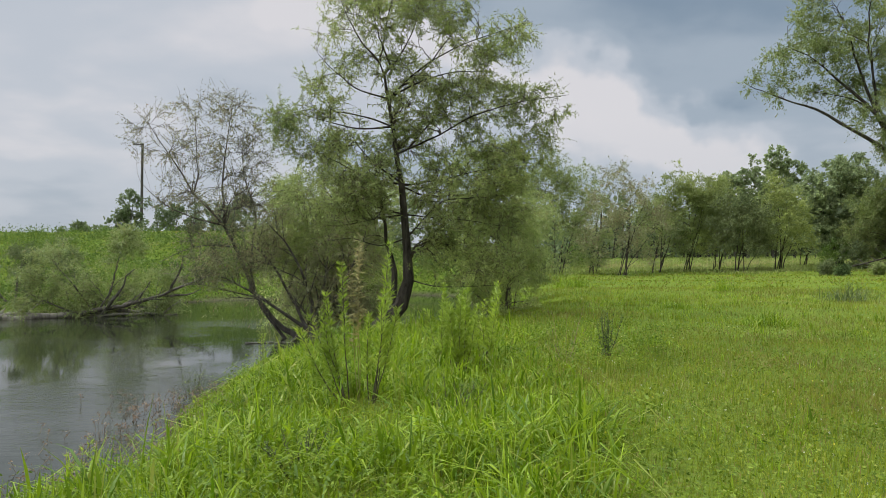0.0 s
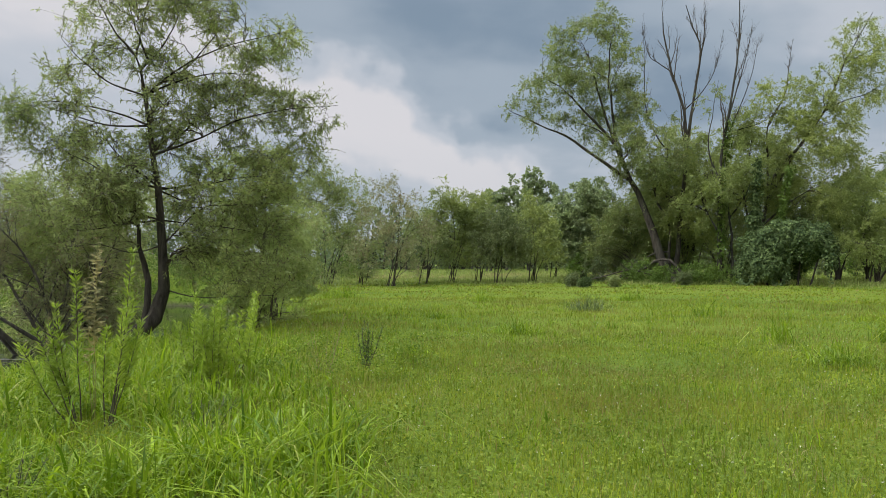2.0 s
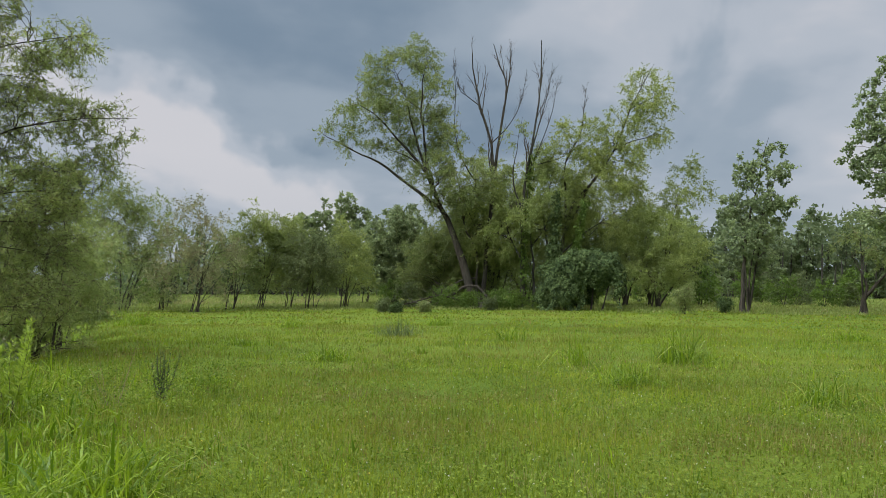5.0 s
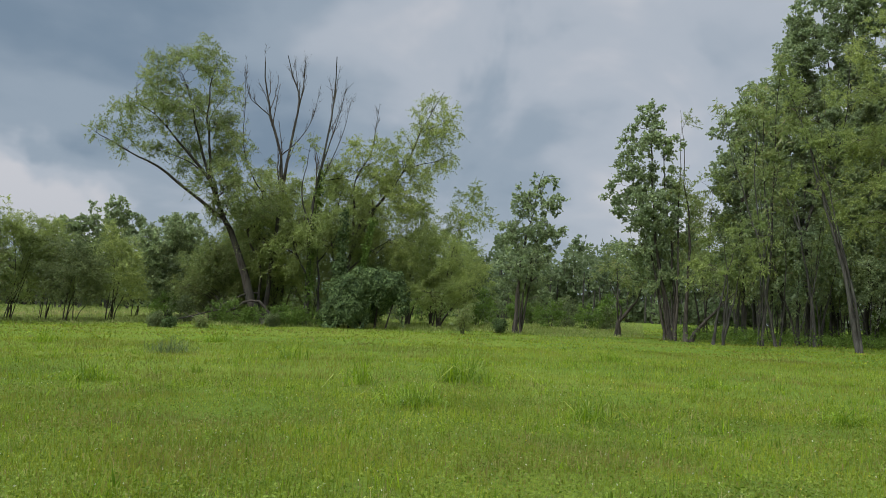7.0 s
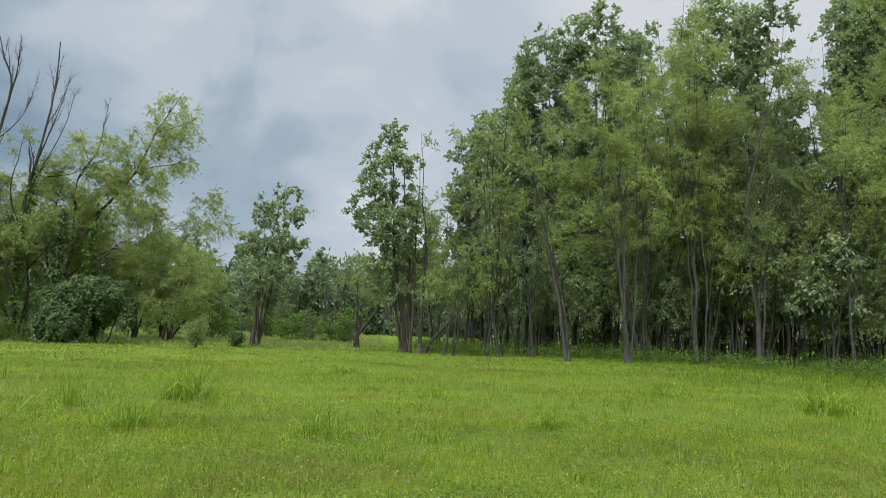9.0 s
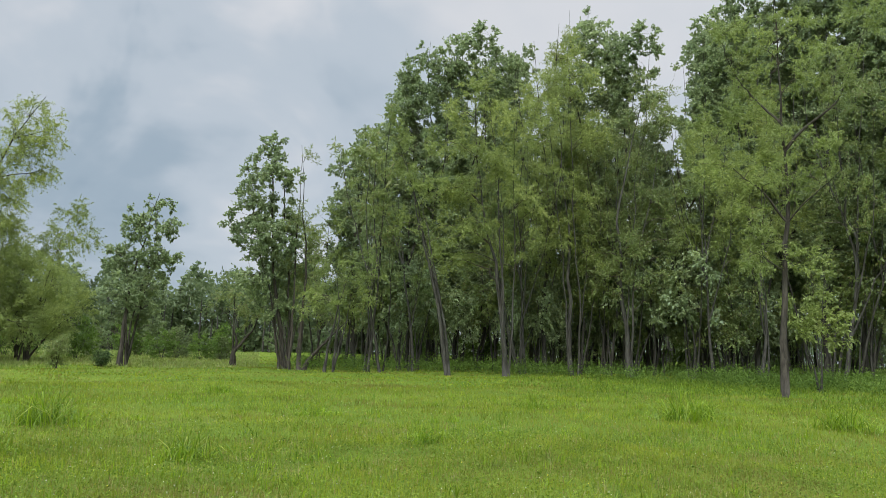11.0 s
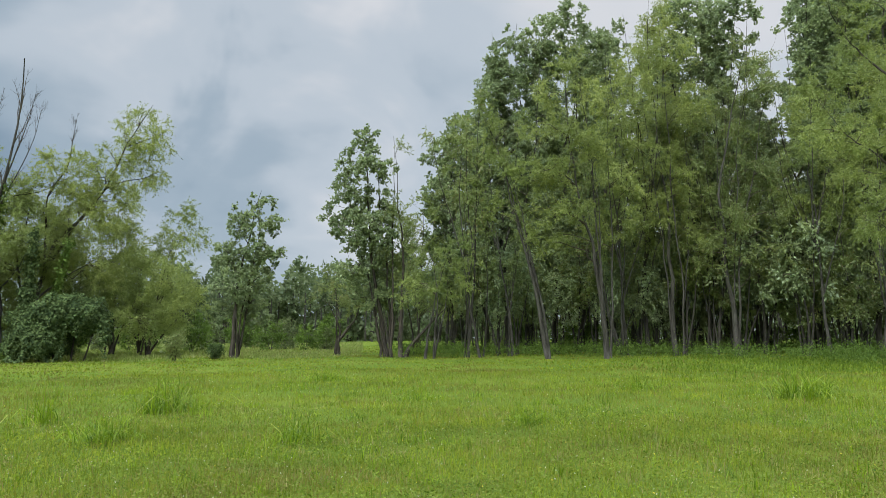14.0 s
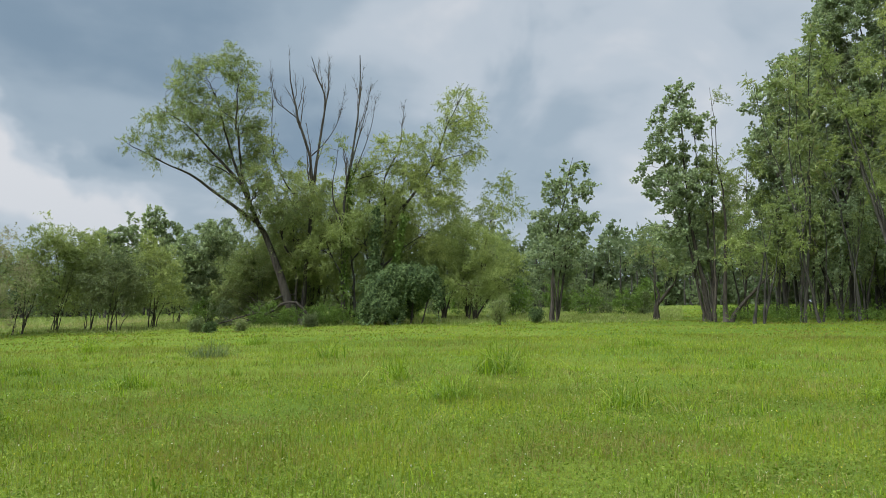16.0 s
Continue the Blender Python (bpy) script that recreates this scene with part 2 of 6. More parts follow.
# ---- shape tools ----
def mesh_of(name, verts, quads=None, tris=None, mat=None, smooth=False):
    """A mesh straight from arrays of corners, four-sided and three-sided faces."""
    me = bpy.data.meshes.new(name)
    verts = np.asarray(verts, dtype=np.float32).reshape(-1, 3)
    quads = np.zeros((0, 4), np.int32) if quads is None else np.asarray(quads, np.int32).reshape(-1, 4)
    tris = np.zeros((0, 3), np.int32) if tris is None else np.asarray(tris, np.int32).reshape(-1, 3)
    me.vertices.add(len(verts))
    me.vertices.foreach_set("co", verts.ravel())
    me.loops.add(quads.size + tris.size)
    me.loops.foreach_set("vertex_index", np.concatenate([quads.ravel(), tris.ravel()]).astype(np.int32))
    me.polygons.add(len(quads) + len(tris))
    starts = np.concatenate([np.arange(len(quads)) * 4, quads.size + np.arange(len(tris)) * 3]).astype(np.int32)
    me.polygons.foreach_set("loop_start", starts)
    if smooth:
        me.polygons.foreach_set("use_smooth", np.ones(len(starts), dtype=bool))
    me.update(calc_edges=True)
    if mat:
        me.materials.append(mat)
    return me


def part(name, me, parent, label=""):
    ob = new(name, me)
    ob.parent = parent
    return tagged(ob, label)


def unit(v):
    return v / np.maximum(np.linalg.norm(v, axis=-1, keepdims=True), 1e-9)


def smooth_line(ctrl, n):
    """n points on a smooth line through the control points."""
    c = np.asarray(ctrl, float)
    c = np.vstack([2 * c[0] - c[1], c, 2 * c[-1] - c[-2]])
    out = []
    for s in np.linspace(0, len(c) - 3 - 1e-6, n):
        i = int(s)
        t = s - i
        p0, p1, p2, p3 = c[i:i + 4]
        out.append(0.5 * (2 * p1 + (p2 - p0) * t + (2 * p0 - 5 * p1 + 4 * p2 - p3) * t * t + (3 * p1 - p0 - 3 * p2 + p3) * t ** 3))
    return np.array(out)


def tubes(lines, radii, sides):
    """Tapered tubes along many lines at once. lines (m, n, 3), radii (m, n). Returns corners and faces."""
    lines, radii = np.asarray(lines, float), np.asarray(radii, float)
    m, n, _ = lines.shape
    tang = unit(np.gradient(lines, axis=1))
    ref = np.where(np.abs(tang[:, :1, 2:3]) > 0.9, np.array([1.0, 0, 0]), np.array([0, 0, 1.0]))
    side = np.repeat(unit(np.cross(tang[:, :1], ref)), n, 1)
    for i in range(1, n):
        side[:, i] = unit(side[:, i - 1] - tang[:, i] * (side[:, i - 1] * tang[:, i]).sum(-1, keepdims=True))
    other = np.cross(tang, side)
    ang = np.arange(sides) * 2 * np.pi / sides
    ring = side[:, :, None] * np.cos(ang)[:, None] + other[:, :, None] * np.sin(ang)[:, None]
    verts = (lines[:, :, None] + ring * radii[:, :, None, None]).reshape(-1, 3)
    base = (np.arange(m) * n * sides)[:, None, None] + (np.arange(n - 1) * sides)[:, None]
    k = np.arange(sides)
    k2 = (k + 1) % sides
    quads = np.stack([base + k, base + k2, base + sides + k2, base + sides + k], -1).reshape(-1, 4)
    return verts, quads


def trunk_mesh(name, line, r0, r1, mat, rng, sides=10, flare=1.5):
    """A trunk or limb: tapered, flared at the foot, a little knobbly."""
    n = len(line)
    s = np.linspace(0, 1, n)
    rad = r0 + (r1 - r0) * s ** 0.8
    if flare > 1:
        rad *= 1 + (flare - 1) * np.exp(-s * n * 0.55)
    verts, quads = tubes(line[None], rad[None], sides)
    v = verts.reshape(n, sides, 3)
    v += (v - line[:, None]) * rng.normal(0, 0.07, (n, sides, 1))
    caps = [tuple(range(sides)), tuple((n - 1) * sides + k for k in range(sides - 1, -1, -1))]
    me = mesh_of(name, v, quads, [[c[0], c[i], c[i + 1]] for c in caps for i in range(1, sides - 1)], mat, True)
    return me


def leaf_quads(pos, direc, length, width, rng, fold=0.25, face=None):
    """Leaves as folded diamonds: foot, two sides, tip; face: the way that their upper sides look, else any way."""
    k = len(pos)
    side = unit(np.cross(direc, unit(rng.normal(size=(k, 3))) if face is None else face))
    norm = np.cross(direc, side)
    l, w = length[:, None], width[:, None]
    mid = pos + direc * l * 0.45
    v = np.stack([pos, mid + side * w + norm * w * fold, pos + direc * l, mid - side * w + norm * w * fold], 1)
    return v.reshape(-1, 3), np.arange(4 * k).reshape(-1, 4)


def sample(lines, which, s):
    """Points and directions on lines[which] at the fraction s."""
    n = lines.shape[1]
    f = np.clip(s, 0, 0.9999) * (n - 1)
    i = f.astype(int)
    t = (f - i)[:, None]
    a, b = lines[which, i], lines[which, i + 1]
    return a + (b - a) * t, unit(b - a)


def offshoots(lines, radii, rng, count, low, high, length, along, spread, rise, droop, n=5, wiggle=0.08, shrink=0.5, thin=0.45):
    """Branches that grow from lines: count for each line, from the fraction low to high. Returns their lines and radii."""
    m = len(lines)
    if np.isscalar(count):
        count = np.full(m, count)
    which = np.repeat(np.arange(m), count)
    k = len(which)
    s = low + (high - low) * rng.random(k) ** 0.85
    pos, tang = sample(lines, which, s)
    rad = unit(np.cross(tang, unit(rng.normal(size=(k, 3)))))
    direc = unit(tang * along + rad * spread + np.array([0, 0, 1.0]) * rise + rng.normal(0, 0.12, (k, 3)))
    own = length[which] if np.ndim(length) else length
    size = own * (1 - shrink * (s - low) / max(high - low, 1e-6)) * rng.uniform(0.35, 1.3, k)
    t = np.linspace(0, 1, n)
    out = pos[:, None] + direc[:, None] * (size[:, None] * t)[:, :, None]
    out[:, :, 2] -= droop * size[:, None] * t ** 2
    out[:, 1:] += np.cumsum(rng.normal(0, wiggle / n, (k, n - 1, 3)), 1) * size[:, None, None]
    r_here = radii[which, np.clip((s * (lines.shape[1] - 1)).astype(int), 0, lines.shape[1] - 1)]
    r0 = np.minimum(r_here * thin, 0.012 + 0.02 * size)
    return out, r0[:, None] * np.linspace(1, 0.25, n)[None] + 0.0015


def crown_boughs(lines, radii, lobes, rng, gap, holes=0.30, stout=1.0):
    """Boughs that fill a crown made of rounded lobes. lobes: (across, up, half width, half height). A first set springs from the
    limbs, a second from limbs and first set; each ends at a random place in a lobe, gap metres from the next on average."""
    ends = []
    for cx, cz, rx, rz in lobes:
        k = max(4, int(4.19 * rx * rx * rz / gap ** 3))
        d = unit(rng.normal(size=(k, 3))) * (1.08 * rng.random(k) ** 0.45)[:, None]
        ends.append(d * np.array([rx, rx, rz]) + np.array([cx, rng.uniform(-0.7, 0.7) * rx, cz]))
    ends = np.concatenate(ends)
    ph = rng.uniform(0, 6.28, 6)
    w = 1.5 / gap
    lump = np.sin(w * ends[:, 0] + ph[0] + np.sin(w * 0.7 * ends[:, 2] + ph[1])) * np.sin(w * ends[:, 2] + ph[2]) + 0.6 * np.sin(w * 1.1 * ends[:, 1] + ph[3]) * np.sin(w * 0.8 * ends[:, 0] + ph[4])
    ends = ends[lump > np.quantile(lump, holes)]
    first = rng.random(len(ends)) < 0.22

    def grow(ends, feet, along, thick, n):
        hd = np.hypot(ends[:, None, 0] - feet[None, :, 0], ends[:, None, 1] - feet[None, :, 1])
        dz = feet[None, :, 2] - ends[:, None, 2]
        far = np.sqrt(hd ** 2 + dz ** 2) + 0.9 * np.maximum(0, dz + 0.25 * hd) + 1e3 * (hd + np.abs(dz) < 0.15)
        i = far.argmin(1)
        p0, tang, r0 = feet[i], along[i], thick[i]
        size = np.linalg.norm(ends - p0, axis=1)[:, None]
        p1 = p0 + unit(tang * 0.6 + unit(ends - p0) + np.array([0, 0, 0.25])) * size * 0.5
        t = np.linspace(0, 1, n)[None, :, None]
        out = p0[:, None] * (1 - t) ** 2 + 2 * p1[:, None] * t * (1 - t) + ends[:, None] * t ** 2
        out[:, 1:-1] += rng.normal(0, 0.035, (len(ends), n - 2, 3)) * size[:, None]
        r = np.minimum(r0 * 0.7, stout * (0.006 + 0.011 * size[:, 0]))
        return out, r[:, None] * np.linspace(1, 0.25, n)[None] + 0.0015

    feet, along, thick = lines[:, 4:].reshape(-1, 3), unit(np.gradient(lines, axis=1))[:, 4:].reshape(-1, 3), radii[:, 4:].ravel()
    b1, r1 = grow(ends[first], feet, along, thick, 7)
    feet = np.concatenate([feet, b1[:, 2:].reshape(-1, 3)])
    along = np.concatenate([along, unit(np.gradient(b1, axis=1))[:, 2:].reshape(-1, 3)])
    b2, r2 = grow(ends[~first], feet, along, np.concatenate([thick, r1[:, 2:].ravel()]), 5)
    return b1, r1, b2, r2


def joined(pieces):
    verts, quads, at = [], [], 0
    for v, q in pieces:
        verts.append(v)
        quads.append(np.asarray(q) + at)
        at += len(v)
    return np.concatenate(verts), np.concatenate(quads)


def polar(az, d):
    a = radians(az)
    return d * math.sin(a), d * math.cos(a)


# how a kind of tree branches and bears leaves
WILLOW_HABIT = dict(low=0.22, length=1.0, along=0.55, spread=0.8, rise=0.45, droop=0.12, twigs=6, twig=0.60, twig_droop=0.4,
                    leaves=16, leaf=(0.085, 0.0085), hang=0.35, bough=7, shrink=0.5)
COTTON_HABIT = dict(low=0.3, length=1.0, along=0.4, spread=0.95, rise=0.35, droop=0.0, twigs=6, twig=0.40, twig_droop=0.1,
                    leaves=9, leaf=(0.13, 0.055), hang=0.3, bough=4, shrink=0.5)


def tree(name, az, d, stems, habit, leaf_mat, bark, seed, branches=14, reach=1.8, label="", category="tree", group="", twig_mat=None,
         bare=(), sink=0.05, sides=10, turn=0.0, flare=1.45, level=None, lobes=None, gap=0.8, holes=0.30, stout=1.0, **over):
    """A tree from a few smooth stems. stems: (control points across, away and up in metres, radius at the foot); the first is the trunk.
    branches: boughs for each stem; reach: their length; bare: stems without leaves; lobes: the crown's rounded masses, if it has a known outline."""
    h = dict(habit, **over)
    rng = np.random.default_rng(seed)
    x, y = polar(az, d)
    root = new(name)
    root.matrix_basis = pose(x, y, (float(ground_z(x, y)) if level is None else level) - sink, 0, 0, -az + turn)
    tagged(root, label, category, group)
    lines, radii = [], []
    for i, (ctrl, r) in enumerate(stems):
        line = smooth_line(ctrl, 15)
        steps = np.linalg.norm(line[-1] - line[0])
        line[1:] += np.cumsum(rng.normal(0, (0.002 if i in bare else 0.005) * steps, (14, 3)), 0) * np.array([1, 1, 0.3])
        if i:
            before = np.concatenate(lines)
            near = before[np.linalg.norm(before - line[0], axis=1).argmin()]
            if np.linalg.norm(near - line[0]) < 0.9 and line[0, 2] > 0.3:
                line += (near - line[0]) * np.linspace(1, 0, 15)[:, None]
        tip = max(0.008, r * 0.16) if i in bare else max(0.004, r * 0.06)
        lines.append(line)
        radii.append(r + (tip - r) * np.linspace(0, 1, 15) ** 0.8)
        part("trunk" if i == 0 else "limb", trunk_mesh(name, line, r, tip, bark, rng, sides if i == 0 else 8, flare if i == 0 else 1.0), root)
    lines, radii = np.array(lines), np.array(radii)
    leafy = np.array([i for i in range(len(lines)) if i not in bare])
    span = np.linalg.norm(lines[:, -1] - lines[:, 0], axis=1)
    ratio = np.minimum(1.0, span / np.median(span)) if len(span) > 2 else span / span.max()
    many = np.minimum(2.2, span / np.median(span)) if len(span) > 2 else ratio
    count = np.maximum(4, (branches * (0.4 + 0.6 * many)).astype(int))
    size = reach * (0.7 + 0.3 * ratio) * h["length"]
    pieces = []
    if len(bare):
        b = np.array(bare)
        bl, br = offshoots(lines[b], radii[b], rng, 11, 0.35, 0.98, span[b] * 0.20, 0.95, 0.42, 0.5, -0.1, 6, 0.14)
        bt, btr = offshoots(bl, br, rng, 7, 0.3, 1.0, span[b].mean() * 0.085, 0.9, 0.5, 0.2, 0.0, 4, 0.1)
        pieces += [tubes(bl, br, 4), tubes(bt, btr, 3)]
    if lobes:
        b1, r1, b2, r2 = crown_boughs(lines[leafy], radii[leafy], lobes, rng, gap, holes, stout)
    else:
        b1, r1 = offshoots(lines[leafy], radii[leafy], rng, count[leafy], h["low"], 1.0, size[leafy], h["along"], h["spread"], h["rise"], h["droop"], 7, 0.16, h["shrink"])
        b2, r2 = offshoots(b1, r1, rng, h["bough"], 0.25, 1.0, np.linalg.norm(b1[:, -1] - b1[:, 0], axis=1) * 0.62, 0.7, 0.8, 0.12, h["droop"], 5, 0.14)
    both = np.concatenate([b1[:, np.array([1, 2, 4, 5, 6])], b2])
    tw, tr = offshoots(both, np.concatenate([r1[:, :5], r2]), rng, h["twigs"], 0.45 if lobes else 0.2, 1.0, h["twig"] * reach ** 0.5, 0.7, 0.8, 0.0, h["twig_droop"], 4, 0.12, 0.3)
    pieces += [tubes(b1, r1, 5), tubes(b2, r2, 3)] if d and d < 47 else [tubes(b1[:, ::2], r1[:, ::2], 3)]
    if d and d < 24 and category == "tree":
        pieces.append(tubes(tw[:, [0, 2, 3]], tr[:, [0, 2, 3]], 3))
    v, q = joined(pieces)
    tagged(part("branchwork", mesh_of(name, v, q, None, twig_mat or bark, True), root), kind="stuff")
    nl = h["leaves"]
    which = np.repeat(np.arange(len(tw)), nl)
    s = rng.uniform(0.1, 1.0, len(which))
    pos, tang = sample(tw, which, s)
    direc = unit(tang * 0.6 + rng.normal(0, 0.55, (len(which), 3)) + np.array([0, 0, -1.0]) * h["hang"])
    ll, lw = h["leaf"]
    f = rng.uniform(0.6, 1.25, len(which))
    v, q = leaf_quads(pos, direc, ll * f, lw * f, rng)
    tagged(part("crown", mesh_of(name, v, q, None, leaf_mat), root), kind="stuff")
    return root


# ---- the land ----
SLOPE, WATER = 0.027, -0.75
POND = np.array([(-70, -12), (-40, -6), (-12, -1), (-4.9, 3.5), (-3.8, 7.1), (-4.4, 11.0), (-4.2, 13.2), (-3.5, 15.5), (-2.6, 16.8), (-1.3, 18.6),
                 (0.2, 21.5), (0.4, 28), (-0.3, 36), (-2.5, 36.5), (-6, 33.5), (-10.7, 32), (-12, 29), (-11.9, 25.2), (-14, 23.8), (-22, 20), (-40, 13), (-70, 2)])


def ease(a, b, v):
    t = np.clip((v - a) / (b - a), 0, 1)
    return t * t * (3 - 2 * t)


def pond_distance(x, y):
    """Metres to the waterline, below zero in the pond."""
    x, y = np.asarray(x, float), np.asarray(y, float)
    best, inside = np.full(x.shape, 1e9), np.zeros(x.shape, bool)
    for (ax, ay), (bx, by) in zip(POND, np.roll(POND, -1, 0)):
        ex, ey = bx - ax, by - ay
        t = np.clip(((x - ax) * ex + (y - ay) * ey) / (ex * ex + ey * ey), 0, 1)
        best = np.minimum(best, np.hypot(x - ax - t * ex, y - ay - t * ey))
        cross = ((ay > y) != (by > y)) & (x < ex * (y - ay) / (ey if abs(ey) > 1e-9 else 1e-9) + ax)
        inside ^= cross
    return np.where(inside, -best, best)


def ground_z(x, y):
    x, y = np.asarray(x, float), np.asarray(y, float)
    z = SLOPE * np.clip(x, -14, 90)
    z = z + 0.035 * np.sin(0.9 * x + 0.4 * y) * np.sin(0.55 * y - 0.3 * x + 1) + 0.02 * np.sin(2.3 * x - 1.1) * np.sin(2.1 * y + 0.4)
    u, v = -0.43 * x + 0.90 * y, 0.90 * x + 0.43 * y
    z = z + 2.62 * ease(30, 44.5, u) * (1 - ease(48, 64, u)) * (1 - ease(9, 22, v)) * (1 + 0.03 * np.sin(0.35 * v))
    sd = pond_distance(x, y) + 0.25 * np.sin(1.7 * x + 0.6 * y) + 0.15 * np.sin(3.1 * y)
    land = WATER + (z - WATER) * ease(-0.3, 2.3, sd)
    bed = WATER - 0.6 * ease(0, 1.6, -sd) - 0.02
    return np.where(sd > 0, land, np.minimum(bed, z))


def spaced(near, step, far, growth):
    out = [0.0]
    while out[-1] < far:
        out.append(out[-1] + (step if out[-1] < near else (out[-1] - near) * growth + step))
    return np.array(out)


def build_land():
    pos = spaced(26, 0.5, 3000, 0.14)
    axis = np.concatenate([-pos[:0:-1], pos])
    gx, gy = np.meshgrid(axis + 2.0, axis + 14.0, indexing="ij")
    n = len(axis)
    v = np.stack([gx, gy, ground_z(gx, gy)], -1).reshape(-1, 3)
    i = np.arange(n * n).reshape(n, n)
    q = np.stack([i[:-1, :-1], i[1:, :-1], i[1:, 1:], i[:-1, 1:]], -1).reshape(-1, 4)
    tagged(new("ground", mesh_of("ground", v, q, None, TURF, True)), "gently sloping grass meadow with pond banks and levee", "ground", kind="structure")
    g = np.stack(np.meshgrid(np.linspace(-75, 4, 40), np.linspace(-14, 40, 28), indexing="ij"), -1).reshape(-1, 2)
    i = np.arange(40 * 28).reshape(40, 28)
    q = np.stack([i[:-1, :-1], i[1:, :-1], i[1:, 1:], i[:-1, 1:]], -1).reshape(-1, 4)
    v = np.column_stack([g, np.full(len(g), WATER)])
    tagged(new("water", mesh_of("water", v, q, None, WATER_MAT)), "still murky pond water rippled by light wind", "pond", kind="structure")


build_land()

# ---- trees by the pond ----
POND_WILLOW_TRUNK = [
    ([(-0.75, 0, -0.15), (-0.4, 0, 0.3), (-0.08, 0.03, 0.6), (0.14, 0.05, 0.95), (0.22, 0.03, 1.35), (0.17, 0, 1.95), (0.15, 0, 2.6), (0.16, 0, 3.4), (0.05, 0, 4.3), (-0.1, 0.1, 5.1), (-0.25, 0.1, 5.9), (-0.36, 0.1, 6.3)], 0.205),
    ([(-0.33, 0.1, 6.2), (-0.71, 0.2, 6.6), (-1.03, 0.2, 7.05), (-1.35, 0.2, 7.6), (-1.55, 0.2, 8.2)], 0.026),
    ([(-0.34, 0.1, 6.25), (-0.27, 0, 6.9), (-0.19, -0.1, 7.6), (-0.1, -0.1, 8.5)], 0.024),
    ([(-0.23, 0.1, 5.85), (0.12, 0.2, 6.4), (0.43, 0.3, 7.15), (0.74, 0.4, 8.1)], 0.026),
    ([(-0.13, 0.1, 5.5), (0.63, -0.1, 6.2), (1.4, -0.2, 6.65), (2.17, -0.3, 6.95), (2.7, -0.3, 7.1)], 0.024),
    ([(0.03, 0, 4.3), (0.77, -0.2, 4.65), (1.54, -0.4, 5.05), (2.44, -0.5, 5.3), (3.6, -0.6, 5.45)], 0.027),
    ([(0.13, 0, 3.5), (1.03, 0.2, 3.65), (1.93, 0.3, 3.85), (3.1, 0.3, 3.9)], 0.021),
]
POND_WILLOW_SIDES = [
    ([(0.11, 0, 3.8), (-0.76, -0.3, 3.8), (-1.4, -0.5, 4.0), (-2.15, -0.6, 4.3)], 0.022),
    ([(-0.08, 0.1, 4.9), (-0.9, 0.3, 5.15), (-1.9, 0.5, 5.25), (-2.75, 0.6, 5.1)], 0.024),
    ([(-0.13, 0.1, 5.2), (-0.9, -0.1, 5.45), (-1.5, -0.3, 5.9), (-1.9, -0.4, 6.3)], 0.024),
    ([(0.17, 0, 1.25), (0.7, -0.2, 1.15), (1.2, -0.3, 1.17), (2.45, -0.4, 1.25)], 0.019),
    ([(0.11, 0, 2.8), (-0.9, 0.2, 3.05), (-1.4, 0.3, 3.0), (-1.9, 0.3, 2.95)], 0.019),
    ([(0.13, 0, 2.95), (1.05, -0.3, 2.8), (1.6, -0.4, 2.7), (2.2, -0.4, 2.55)], 0.018),
    ([(0.15, 0, 2.5), (0.9, -0.2, 3.2), (1.55, -0.3, 3.25), (2.45, -0.3, 3.2)], 0.019),
    ([(0.1, 0, 2.4), (-0.5, -0.3, 2.2), (-1.1, -0.4, 2.3), (-1.7, -0.4, 2.2)], 0.017),
]
POND_WILLOW_UPPER = [
    ([(-0.34, 0.1, 6.2), (-0.5, -0.1, 6.6), (-0.65, -0.2, 7.0), (-0.8, -0.3, 8.0)], 0.028),
    ([(-0.2, 0.1, 5.7), (0.37, 0.3, 6.1), (1.0, 0.4, 6.9), (1.5, 0.5, 7.6)], 0.028),
    ([(-0.13, 0.1, 5.2), (0.5, -0.3, 5.55), (1.15, -0.5, 5.8), (1.9, -0.6, 5.9)], 0.026),
    ([(0.0, 0, 4.4), (0.64, 0.3, 5.1), (1.15, 0.5, 5.5), (1.55, 0.6, 5.7)], 0.026),
    ([(-0.1, 0.1, 4.7), (-0.76, -0.3, 4.6), (-1.4, -0.5, 4.7), (-2.15, -0.6, 4.9)], 0.026),
    ([(0.11, 0, 3.55), (-0.5, 0.3, 4.0), (-1.0, 0.5, 4.5), (-1.4, 0.6, 5.1)], 0.026),
    ([(0.13, 0, 3.4), (0.65, 0.3, 3.2), (1.15, 0.4, 3.25), (1.8, 0.5, 3.3)], 0.022),
    ([(0.11, 0, 2.9), (-0.6, -0.3, 2.75), (-1.4, -0.4, 2.55), (-2.1, -0.4, 2.6)], 0.022),
    ([(-0.35, 0.15, -0.2), (-0.2, 0.2, 0.7), (-0.12, 0.25, 1.4), (-0.35, 0.3, 2.4), (-0.55, 0.3, 3.5), (-0.7, 0.3, 4.2)], 0.12),
]
